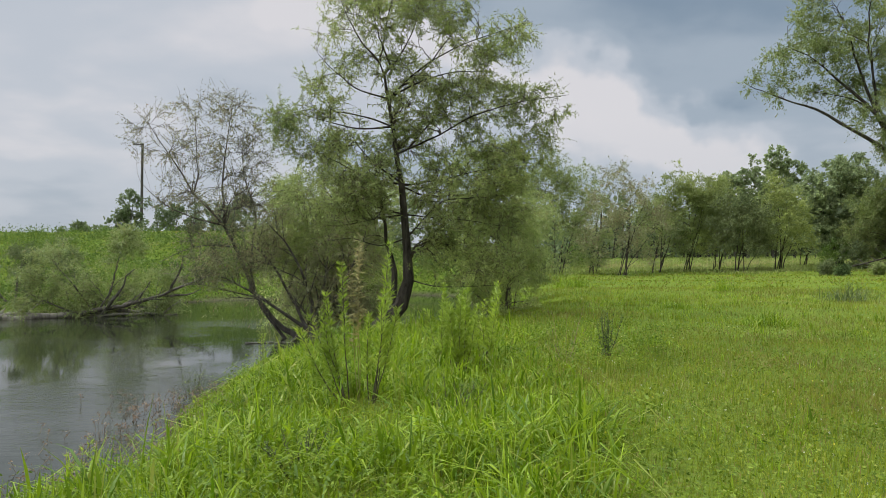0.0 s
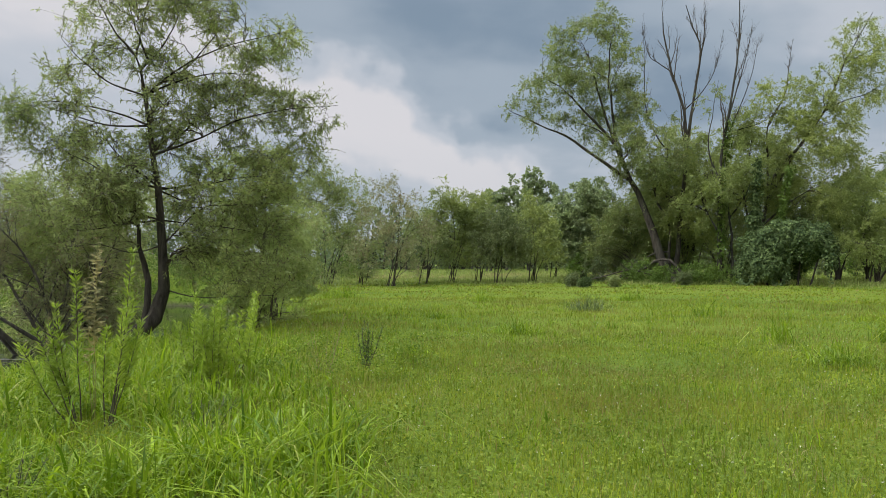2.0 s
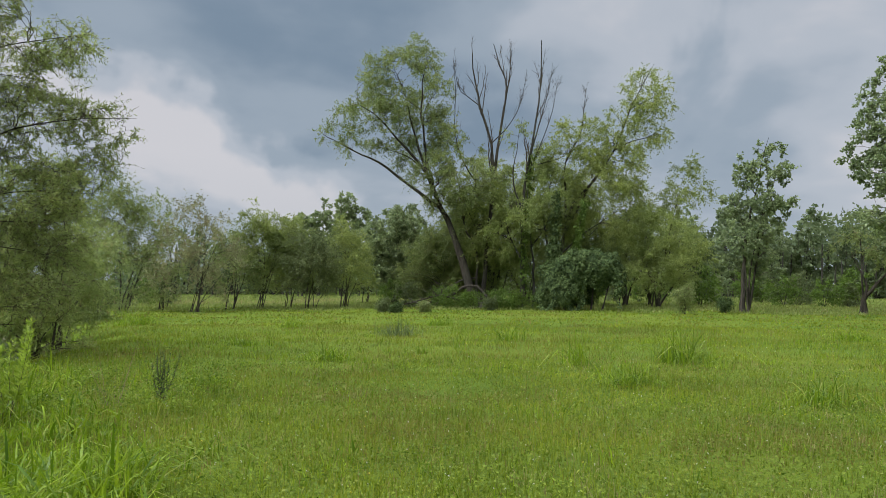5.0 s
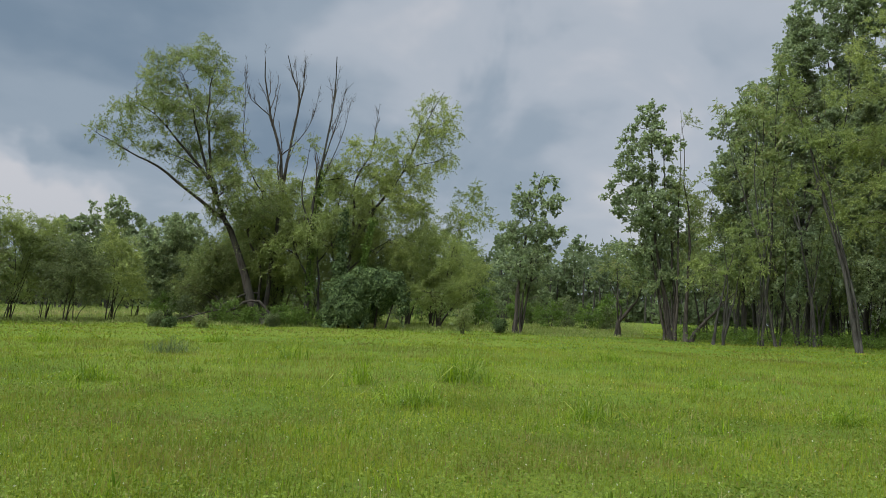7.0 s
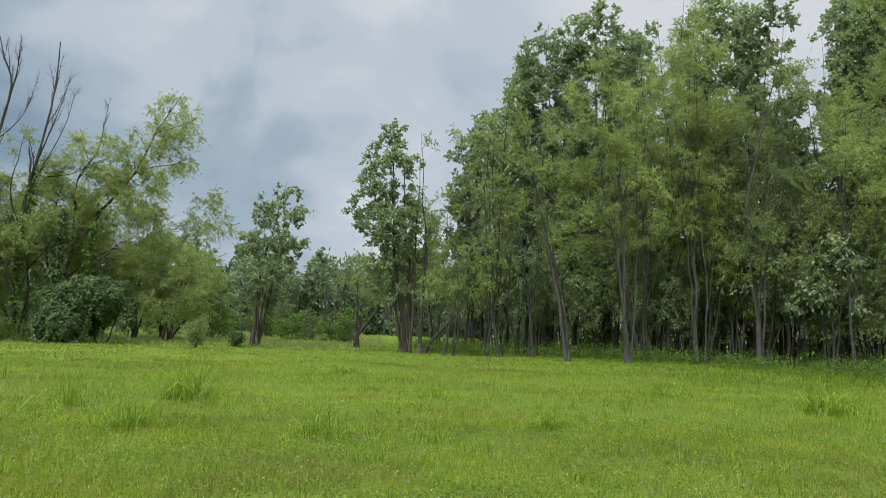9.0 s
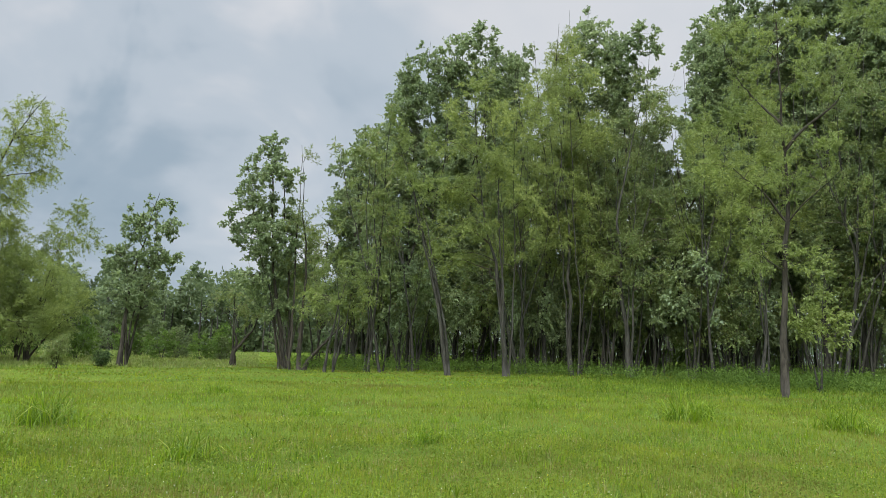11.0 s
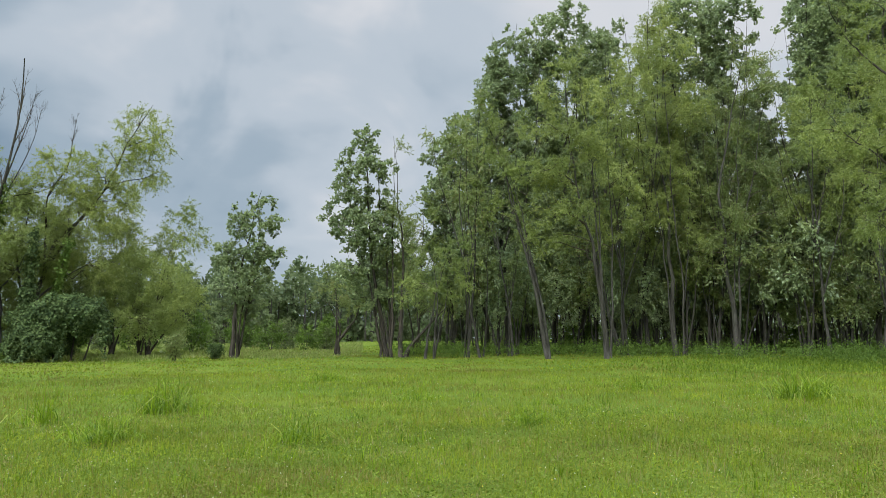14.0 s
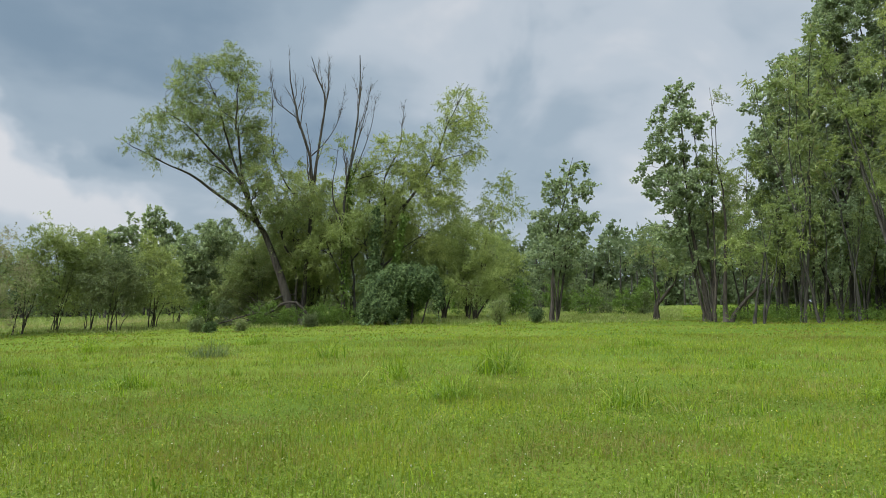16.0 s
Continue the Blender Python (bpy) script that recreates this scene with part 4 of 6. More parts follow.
lobed_tree("cottonwood_tree", 58.2, 43.6, [(-0.1, 4.3, 1.0, 0.7), (0.7, 3.5, 1.0, 0.8), (-0.7, 3.4, 0.9, 0.7), (0.3, 2.9, 1.2, 0.5)], WILLOW, 41, "forked dark-trunked tree with thin crown", trunks=[([(0, 0, -0.1), (0.0, 0, 0.8), (0.07, 0, 1.5), (-0.5, 0, 2.9)], 0.2), ([(0.03, 0, 0.9), (0.5, 0, 1.6), (0.9, 0, 2.2), (1.2, 0, 3.6)], 0.12)], stems=3, **FAR_WILLOW)
lobed_tree("cottonwood_tree", 60.4, 40.1, [(-0.3, 11.6, 0.9, 0.8), (-1.0, 10.3, 0.85, 0.8), (0.2, 10.0, 1.1, 0.9), (-0.9, 8.7, 1.15, 1.0), (0.5, 8.0, 1.15, 1.1), (-1.5, 7.1, 1.05, 0.9), (-0.2, 6.4, 1.6, 1.2), (0.8, 4.9, 1.3, 1.2), (-0.6, 4.5, 1.2, 1.0), (0.4, 3.1, 1.3, 0.8)], COTTONWOOD, 142, "narrow glossy-leaved cottonwood at the corner of the wood", trunks=[([(1.0, 0, -0.1), (0.4, 0, 3.7), (0.0, 0, 7.3), (-0.2, 0, 10.3), (-0.3, 0, 12.1)], 0.12)], stems=3, foot=0.9, **dict(FAR_COTTON, bark=BARK))
lobed_tree("willow_tree", 62.4, 39.5, [(0.1, 11.0, 0.6, 0.5), (-0.1, 9.7, 0.6, 0.7), (-0.3, 7.6, 0.8, 1.0), (0.8, 6.7, 0.8, 1.0), (0.4, 4.7, 1.1, 1.1), (1.3, 3.3, 1.1, 0.8)], WILLOW, 141, "thin-stemmed sparse willow with several stems", trunks=[([(0.3, 0, -0.1), (0.45, 0, 4.4), (0.2, 0, 7.3), (0.0, 0, 11.6)], 0.10), ([(0.5, 0, -0.1), (0.75, 0, 0.6), (1.75, 0.1, 1.8), (2.7, 0.1, 2.8)], 0.16), ([(-0.2, 0, -0.1), (-0.5, 0.1, 1.6), (-0.9, 0.1, 3.2), (-1.0, 0.1, 5.0)], 0.05), ([(-0.4, 0.2, -0.1), (-0.8, 0.2, 1.6), (-1.0, 0.3, 3.0), (-1.3, 0.3, 4.6)], 0.05)], stems=5, **dict(FAR_WILLOW, holes=0.25))
lobed_tree("cottonwood_tree", 66.3, 44.0, [(-0.1, 12.1, 1.0, 0.8), (-1.1, 11.5, 0.7, 0.9), (0.2, 10.3, 1.3, 1.2), (-0.7, 9.0, 1.2, 1.4), (0.9, 8.0, 1.3, 1.4), (-0.3, 6.6, 1.2, 1.4), (1.3, 5.4, 1.4, 1.3), (0.0, 4.2, 1.4, 1.0)], COTTONWOOD, 143, "grey-green cottonwood at the front of the wood", trunks=[([(0.4, 0, -0.1), (0.2, 0, 4), (0.0, 0, 8), (-0.1, 0, 12.2)], 0.13)], stems=3, **FAR_COTTON)
lobed_tree("willow_tree", 64.0, 43.5, [(0.2, 8.6, 1.0, 0.9), (-0.6, 7.2, 1.1, 1.0), (0.7, 6.0, 1.3, 1.0), (-0.5, 4.6, 1.3, 1.0), (0.8, 3.4, 1.3, 0.9)], WILLOW_PALE, 149, "hazy light green willow behind the corner trees", stems=3, **FAR_WILLOW)
lobed_tree("willow_tree", 65.4, 37.2, [(0.9, 5.9, 1.1, 0.6), (-0.3, 5.1, 1.1, 0.7), (1.6, 4.8, 1.0, 0.7), (0.6, 4.0, 1.6, 0.7), (-1.5, 4.0, 0.8, 1.0)], WILLOW_PALE, 144, "spreading light green willow at the front of the wood", foot=-0.3, bark=BARK_GREY, stems=3, size=0.92, **FAR_WILLOW)



def dome(height, width, low, seed, n=7):
    """Lobes of a rounded crown from the height low up to height."""
    r = np.random.default_rng(seed + 60)
    out = [(float(r.uniform(-0.08, 0.08)) * width, height - 0.2 * (height - low), 0.24 * width, 0.2 * (height - low))]
    for i in range(n):
        u = (i + float(r.uniform(0.2, 0.8))) / n
        z = low + (height - low) * (0.16 + 0.62 * u)
        out.append((width * (0.30 - 0.14 * u ** 2) * float(r.uniform(0.55, 1.1)) * (-1) ** i, z, 0.27 * width * float(r.uniform(0.8, 1.15)), 0.19 * (height - low)))
    return out


# ---- the row of small trees at the far meadow edge ----
for az, d, h, w, low, mat, seed, thin, text in (
        (6.6, 41.0, 6.7, 4.0, 1.0, WILLOW, 21, 0.42, "dark-stemmed grey-green willow at the far meadow edge"),
        (9.3, 41.0, 5.0, 2.2, 0.9, WILLOW_PALE, 23, 0.55, "thin yellow-green willow at the far meadow edge"),
        (11.4, 38.7, 5.7, 3.6, 0.9, WILLOW_DRY, 22, 0.55, "thinly leaved pinkish-grey willow at the meadow edge"),
        (13.8, 42.0, 4.1, 2.6, 0.9, WILLOW, 24, 0.30, "small olive-green willow at the far meadow edge"),
        (15.9, 43.0, 5.7, 2.9, 1.0, WILLOW_LIME, 25, 0.2, "light green willow with several thin stems"),
        (17.9, 44.0, 5.2, 2.5, 1.0, WILLOW_LIME, 26, 0.2, "yellow-green willow with thin stems"),
        (19.5, 42.0, 4.0, 3.0, 0.8, WILLOW_DARK, 27, 0.15, "dense dark grey-green willow with thin stems"),
        (21.9, 43.2, 4.8, 2.8, 0.9, WILLOW_LIME, 28, 0.2, "light green rounded willow with thin stems"),
        (23.6, 52.0, 4.6, 3.6, 0.6, WILLOW, 109, 0.25, "low green willow at the end of the meadow"),
        (28.9, 47.0, 4.8, 4.0, 0.3, WILLOW, 29, 0.2, "low dull green willow beside the leaning trunk"),
        (30.6, 48.5, 5.9, 3.6, 0.4, WILLOW_PALE, 37, 0.25, "green willow behind the leaning trunk")):
    lobed_tree("willow_tree", az, d, dome(h + 0.3, w * 1.2, low * (0.5 if thin > 0.4 else 0.95), seed, 12), mat, seed, text, stems=6, radius=0.034, **dict(FAR_WILLOW, gap=0.52, holes=thin, leaves=int(17 - 19 * thin), leaf=(0.125, 0.018)))
lobed_tree("cottonwood_tree", 25.8, 50.0, dome(6.7, 5.2, 0.3, 30, 11), COTTONWOOD, 30, "broad dark green tree behind the meadow", **FAR_COTTON)

for az, d, h, w, seed in ((18.8, 72, 8.3, 3.4, 171), (20.3, 72, 9.3, 2.3, 172), (21.9, 73, 10.3, 3.3, 173), (23.1, 74, 10.0, 2.2, 174)):
    lobed_tree("cottonwood_tree", az, d, dome(h, w, 2.6, seed, 9), COTTONWOOD, seed, "tall dark cottonwood behind the row of willows", stems=3, **dict(FAR_COTTON, gap=0.56, holes=0.08, leaf=(0.17, 0.07), leaves=8))

# ---- woodland on the far side ----
def tall_tree(name, height, spread, habit, leaf_mat, bark, seed, label, forks=3, crown=0, base=0.3, **over):
    """A tall woodland tree: a bare straight lower trunk, a few rising limbs, the crown in the upper part, in lobes if crown is given."""
    rng = np.random.default_rng(seed + 900)
    sway = rng.uniform(-0.6, 0.6, 4)
    stems = [([(0, 0, -0.2), (sway[0] * 0.4, sway[1] * 0.3, height * 0.33), (sway[0], sway[1], height * 0.66), (sway[0] + sway[2], sway[1] + sway[3], height)], height * 0.0056)]
    for i in range(forks):
        a = 2 * math.pi * i / forks + rng.uniform(-0.6, 0.6)
        z0 = height * rng.uniform(0.12, 0.46)
        out = spread * rng.uniform(0.5, 0.9)
        cx, cy = sway[0] * 0.5, sway[1] * 0.4
        stems.append(([(cx, cy, z0), (cx + math.cos(a) * out * 0.4, cy + math.sin(a) * out * 0.4, z0 + height * 0.13), (cx + math.cos(a) * out * 0.8, cy + math.sin(a) * out * 0.8, z0 + height * 0.28), (cx + math.cos(a) * out, cy + math.sin(a) * out, min(0.97 * height, z0 + height * 0.52))], height * 0.0038))
    lobes = []
    if crown:
        for i in range(crown):
            u = (i + rng.uniform(0.1, 0.9)) / crown
            out = spread * (0.25 + 0.75 * math.sin(math.pi * (0.12 + 0.8 * u))) * rng.uniform(0.2, 0.75)
            lobes.append((float(sway[0] * u + out * (-1) ** i), float(height * (base + (0.95 - base) * u)), spread * rng.uniform(0.34, 0.52), height * rng.uniform(0.045, 0.07)))
    return tree(name, 0, 0, stems, habit, leaf_mat, bark, seed, reach=spread * 0.72, label=label, category="tree", group="woodland trees", sides=8, lobes=lobes, **over)


def plant_tree(proto, az, d, scale, turn, tilt=0.0):
    x, y = polar(az, d)
    return copy_thing(proto, pose(x, y, float(ground_z(x, y)) - 0.05, tilt * math.cos(turn), tilt * math.sin(turn), turn) @ Matrix.Scale(scale, 4))


COTTON_CROWN = dict(forks=5, crown=26, base=0.24, gap=0.6, holes=0.27, twig=0.36, twigs=8, twig_mat=TWIG)
COTTON = [tall_tree("cottonwood_tree", 20, 2.5, COTTON_HABIT, COTTONWOOD, BARK_GREY, 50 + i, "tall dark green cottonwood with bare lower trunk", leaves=13, leaf=(0.132, 0.053), **COTTON_CROWN) for i in range(4)]
BACK_COTTON = [tall_tree("cottonwood_tree", 20, 2.5, COTTON_HABIT, COTTONWOOD, BARK_GREY, 56 + i, "tall cottonwood deep in the wood", leaves=4, leaf=(0.25, 0.10), **COTTON_CROWN) for i in range(2)]
TALL_WILLOW = [tall_tree("willow_tree", 17, 2.6, WILLOW_HABIT, (WILLOW_PALE, WILLOW_LIME, WILLOW)[i], BARK_GREY, 60 + i, "tall feathery yellow-green woodland willow", forks=6, crown=11, base=0.42, gap=0.62, holes=0.3, twig=0.62, twig_droop=0.2, leaves=12, twigs=9, leaf=(0.155, 0.020), twig_mat=TWIG) for i in range(3)]
EDGE_WILLOW = dict(FAR_WILLOW, bark=BARK_GREY)
lobed_tree("willow_tree", 72.0, 37.4, [(-1.7, 12.2, 1.2, 1.1), (-0.8, 10.4, 1.2, 1.1), (0.7, 9.5, 1.3, 1.1), (-1.0, 8.0, 1.2, 0.9), (0.4, 12.2, 1.1, 1.1), (0.2, 6.5, 1.1, 0.9)], WILLOW_PALE, 145, "feathery willow leaning out of the wood", trunks=[([(1.2, 0, -0.1), (0.77, 0, 3.2), (-0.07, 0, 6.8), (-0.75, 0, 9.5), (-1.4, 0, 12.2)], 0.11)], stems=3, foot=1.2, size=0.947, **EDGE_WILLOW)
lobed_tree("willow_tree", 76.5, 37.6, [(-0.3, 15.3, 1.2, 1.1), (-1.2, 13.8, 1.4, 1.1), (0.8, 13.4, 1.4, 1.2), (-0.9, 11.6, 1.5, 1.1), (0.6, 10.7, 1.4, 1.1), (-1.2, 9.5, 1.4, 0.9), (-0.9, 7.5, 1.7, 0.8), (0.7, 6.5, 1.2, 0.9), (2.0, 8.8, 1.1, 1.1), (-1.5, 5.9, 1.1, 0.8), (2.9, 12.8, 1.0, 1.0), (3.4, 14.2, 0.9, 0.9), (2.6, 7.0, 1.1, 0.9)], WILLOW_LIME, 146, "broad feathery yellow-green willow before the wood", trunks=[([(1.0, 0, -0.1), (0.85, 0, 4.4), (0.28, 0, 7.9), (-0.15, 0, 11.9), (-0.45, 0, 15.6)], 0.12)], stems=4, foot=0.9, size=0.952, **EDGE_WILLOW)
lobed_tree("willow_tree", 83.0, 41.0, [(-0.6, 18.2, 1.2, 1.0), (-1.3, 15.3, 1.3, 1.3), (0.2, 15.9, 1.1, 1.1), (-0.7, 13.4, 1.4, 1.1), (0.8, 13.0, 1.3, 1.3), (-1.0, 10.6, 1.4, 1.3), (0.4, 8.4, 1.4, 1.1), (-1.1, 6.9, 1.4, 1.1), (0.9, 6.2, 1.3, 1.1)], WILLOW_LIME, 147, "tall feathery willow with thin bare top twigs", trunks=[([(-0.2, 0, -0.1), (-0.1, 0, 4.5), (0.1, 0, 8.1), (-0.26, 0, 12.1), (-0.5, 0, 19.6)], 0.12)], stems=4, **EDGE_WILLOW)
lobed_tree("willow_tree", 87.8, 41.0, [(0.5, 15.3, 1.1, 1.0), (0.8, 13.9, 1.1, 1.1), (-0.3, 14.1, 1.0, 1.1), (0.1, 9.4, 1.4, 1.1), (0.9, 7.3, 1.4, 1.1), (-0.5, 6.5, 1.3, 1.1), (0.6, 5.0, 1.4, 1.0), (-1.7, 5.3, 1.1, 1.0)], WILLOW, 148, "thin willow with a bare leaning trunk", trunks=[([(-0.7, 0, -0.1), (-1.0, 0, 4.4), (-1.15, 0, 8.0), (-0.6, 0, 11.9), (0.2, 0, 15.9)], 0.13)], stems=3, foot=-0.6, **EDGE_WILLOW)
# (bearing, distance, height, kind): the front of the wood
FRONT = [(67.4, 46.0, 14.6, "c"), (69.2, 46.0, 15.8, "c"), (70.6, 45.0, 18.2, "c"), (72.2, 46.0, 20.4, "c"), (74.2, 47.0, 21.2, "c"), (76.2, 47.5, 21.2, "c"), (77.9, 47.0, 20.4, "c"),
         (79.4, 42.0, 13.6, "w"),
         (80.9, 43.5, 19.0, "w"), (84.4, 47.0, 23.0, "c"), (86.2, 47.0, 21.2, "c"), (82.6, 49.0, 19.0, "c"), (85.4, 43.0, 14.5, "w"), (88.4, 48.0, 16.0, "c"),
         (91.8, 45.0, 20.6, "c"), (93.4, 47.0, 21.4, "c"), (92.6, 41.0, 14.0, "w"), (95.4, 45.5, 22.5, "c"), (97.4, 47.0, 24.0, "c"), (99.6, 45.0, 23.0, "c"), (95.6, 41.5, 15.0, "w"), (100.6, 42.0, 17.0, "w"),
         (102.0, 45.0, 24.0, "c"), (104.0, 43.0, 22.0, "c"), (106.5, 45.0, 22.0, "c"), (104.5, 49.0, 25.0, "c")]
rng = np.random.default_rng(77)
used = {"c": 0, "w": 0}
for az, d, h, kind in FRONT:
    proto, base = (COTTON, 20.0) if kind == "c" else (TALL_WILLOW, 17.0)
    plant_tree(proto[used[kind] % len(proto)], az, d, h / base, rng.uniform(0, 360), rng.uniform(0, 5))
    used[kind] += 1
for i in range(22):
    az = 72.5 + i * 1.75 + rng.uniform(-0.6, 0.6)
    d = (50, 56, 63)[i % 3] + rng.uniform(-2, 2)
    plant_tree(BACK_COTTON[i % 2], az, d, rng.uniform(0.8, 1.08) * (0.78 if az < 92 else 1.15), rng.uniform(0, 360), rng.uniform(0, 6))
for az, d, h in ((17.8, 73, 7.6), (24.4, 71, 7.6), (27.0, 68, 7.8), (29.6, 66, 7.4)):
    plant_tree(COTTON[int(az * 10) % 4], az, d, h / 20.0, rng.uniform(0, 360))
for proto in COTTON + BACK_COTTON + TALL_WILLOW:
    for o in (*proto.children_recursive, proto):
        bpy.data.objects.remove(o)
tree("willow_tree", 97.0, 29.0, [
    ([(0, 0, -0.1), (0.04, 0, 2.4), (0.26, 0, 5.0), (0.52, 0, 6.8), (0.21, 0, 9.0), (0.07, 0, 11.5), (-0.06, 0, 14.4)], 0.14),
    ([(0.28, 0, 8.7), (0.93, -0.1, 9.5), (1.64, -0.2, 10.0), (2.2, -0.2, 10.8), (3.0, -0.2, 13.2)], 0.075),
    ([(0.4, 0, 6.0), (-0.4, -0.3, 7.2), (-1.2, -0.4, 7.8), (-2.0, -0.4, 9.0)], 0.045),
    ([(0.2, 0, 9.4), (-0.7, 0.2, 10.6), (-1.4, 0.2, 11.8), (-1.8, 0.2, 13.2)], 0.05),
    ([(0.4, 0, 5.8), (1.0, -0.4, 6.6), (1.6, -0.5, 7.2), (2.2, -0.5, 8.0)], 0.035),
    ([(0.2, 0, 4.4), (-0.3, -0.3, 4.7), (-0.6, -0.4, 4.9), (-1.0, -0.4, 5.0)], 0.03),
], WILLOW_HABIT, WILLOW_PALE, BARK, 70, lobes=[(0.1, 13.2, 1.2, 0.9), (-1.6, 12.7, 0.9, 0.9), (-0.8, 11.2, 1.2, 1.0), (1.6, 11.6, 1.1, 1.1), (-1.9, 9.9, 1.0, 1.0), (-0.5, 9.1, 1.2, 1.0), (1.0, 8.4, 1.0, 1.0), (-1.8, 8.1, 1.2, 0.8), (-0.2, 7.5, 1.2, 0.8), (-1.3, 6.7, 0.8, 0.5), (-0.3, 5.5, 0.8, 0.8), (-0.8, 4.8, 0.9, 0.8), (0.9, 5.0, 0.7, 0.7), (2.6, 13.4, 1.0, 0.9)],
    gap=0.52, holes=0.28, reach=0.9, twigs=9, twig=0.55, leaves=14, leaf=(0.125, 0.016), twig_droop=0.22, hang=0.25, flare=1.15, label="slender willow standing alone before the wood", twig_mat=TWIG)
bush_tree("ash_sapling", 99.2, 33.2, 4.7, 2.4, WILLOW_PALE, 71, "bright green broad-leaved sapling before the wood", leaf=(0.16, 0.035), leaves=6, branches=9, stems=2, low=0.45, bark=BARK_GREY)

# ---- distant woods ----
def far_tree(height, seed):
    return bush_tree("distant_tree", 0, 0, height, 6.0, WOODS, seed, "distant dull green woodland tree", leaf=(0.36, 0.14), leaves=4, branches=10, stems=4, low=0.05, group="distant woods", bark=BARK_GREY, habit=COTTON_HABIT, bough=3, twigs=5)


FAR = [far_tree(11, 80), far_tree(11, 81)]
spots = [(az, 78 + rng.uniform(-4, 8), rng.uniform(0.62, 0.82)) for az in np.arange(38, 74, 2.4)]
spots += [(az, 84 + rng.uniform(-4, 8), rng.uniform(0.55, 0.72)) for az in np.arange(11, 38, 3.0)]
spots += [(az, 70 + rng.uniform(-4, 8), rng.uniform(0.7, 1.0)) for az in np.arange(62, 114, 3.6)]
for az, d, s in spots:
    plant_tree(FAR[rng.integers(2)], az, d, s, rng.uniform(0, 360))
for proto in FAR:
    for o in (*proto.children_recursive, proto):
        bpy.data.objects.remove(o)


def far_woods():
    """The closed woods behind everything, too far off to tell one tree from the next."""
    rng = np.random.default_rng(140)
    k = 64000
    az, d = np.where(rng.random(64000) < 0.25, rng.uniform(44, 68, 64000), rng.uniform(6, 118, 64000)), rng.uniform(82, 98, k)
    a = np.radians(az)
    x, y = d * np.sin(a), d * np.cos(a)
    top = 4.6 + 1.6 * np.sin(az * 0.9) * np.sin(az * 0.37 + 1) + 1.0 * np.sin(az * 2.3 + 0.5) + 2.4 * ease(36, 44, az) + 1.2 * ease(46, 54, az)
    crown = 0.75 + 0.35 * np.abs(np.sin(az * 2.9 + d * 0.8))
    z = ground_z(x, y) + np.where(rng.random(k) < 0.3, rng.uniform(0, 2.2, k), top * crown * rng.random(k) ** 0.75)
    f = rng.uniform(0.6, 1.3, k)
    v, q = leaf_quads(np.column_stack([x, y, z]), unit(rng.normal(0, 1, (k, 3))), 0.55 * f, 0.2 * f, rng)
    tagged(new("far_woods", mesh_of("far_woods", v, q, None, WOODS)), "closed dull green woods on the far horizon", "woods", kind="stuff")
    m = 420
    az, d = np.radians(rng.uniform(8, 116, m)), rng.uniform(80, 90, m)
    foot = np.column_stack([d * np.sin(az), d * np.cos(az), np.zeros(m)])
    foot[:, 2] = ground_z(foot[:, 0], foot[:, 1])
    lean = np.column_stack([rng.normal(0, 0.3, (m, 2)), rng.uniform(3.0, 5.5, m)])
    v, q = tubes(np.stack([foot, foot + lean * 0.5 + rng.normal(0, 0.1, foot.shape), foot + lean], 1), np.tile([0.13, 0.10, 0.06], (m, 1)), 5)
    tagged(new("far_trunks", mesh_of("far_trunks", v, q, None, BARK_GREY, True)), "thin grey trunks along the edge of far woods", "woods", kind="stuff")


far_woods()

# ---- thickets that fill the ground between the larger trees ----
for az, d, h, w, mat, seed, text in (
        (-9.4, 20.6, 3.0, 3.4, WILLOW_DRY, 103, "brownish tangled willow thicket by the water"),
        (-11.6, 22.5, 3.5, 4.6, WILLOW_POND, 105, "green willow thicket behind the leaning willow"),
        (4.0, 33.0, 3.6, 4.4, WILLOW, 106, "green willow thicket at the meadow corner"),
        (31.2, 48.5, 6.5, 6.0, WILLOW, 107, "green willow thicket around the leaning trunks")):
    near = d < 30
    bush_tree("willow_thicket", az, d, h, w, mat, seed, text, leaf=(0.11, 0.012) if near else (0.17, 0.02), leaves=9 if near else 7, branches=14, stems=5, category="shrub", low=0.04)


NEAR_SHRUB = dict(gap=0.36, holes=0.2, reach=0.8, twigs=9, twig=0.5, leaves=12, leaf=(0.1, 0.0125), twig_droop=0.25, category="shrub", radius=0.05)
lobed_tree("willow_thicket", 0.8, 19.5, [(-0.6, 4.0, 0.9, 0.6), (0.3, 4.5, 0.8, 0.55), (0.7, 3.7, 0.7, 0.6), (-0.1, 3.0, 1.2, 0.7), (-0.9, 2.3, 0.9, 0.5), (0.5, 1.8, 1.0, 0.5), (0.8, 2.6, 0.6, 0.7), (-1.3, 1.7, 0.8, 0.4), (-0.3, 1.2, 0.9, 0.35), (0.6, 1.2, 0.7, 0.4), (0.2, 0.7, 0.9, 0.3), (0.9, 0.65, 0.6, 0.3)], WILLOW_POND, 102, "broad spreading willow thicket on the pond bank", foot=0.3, **NEAR_SHRUB)
lobed_tree("willow_thicket", -8.0, 20.5, [(-2.0, 3.2, 0.9, 0.6), (-1.1, 2.6, 1.2, 0.8), (-0.2, 2.2, 0.9, 0.8), (-2.3, 2.1, 0.9, 0.8), (-1.4, 1.7, 1.1, 0.5), (-0.1, 3.3, 0.9, 0.7)], WILLOW_POND, 111, "green willow thicket behind the pond willow", foot=-0.8, level=-0.3, **NEAR_SHRUB)
lobed_tree("willow_thicket", 2.6, 24.5, dome(3.4, 2.6, 0.5, 104), WILLOW_PALE, 104, "light green willow thicket at the pond corner", **NEAR_SHRUB)


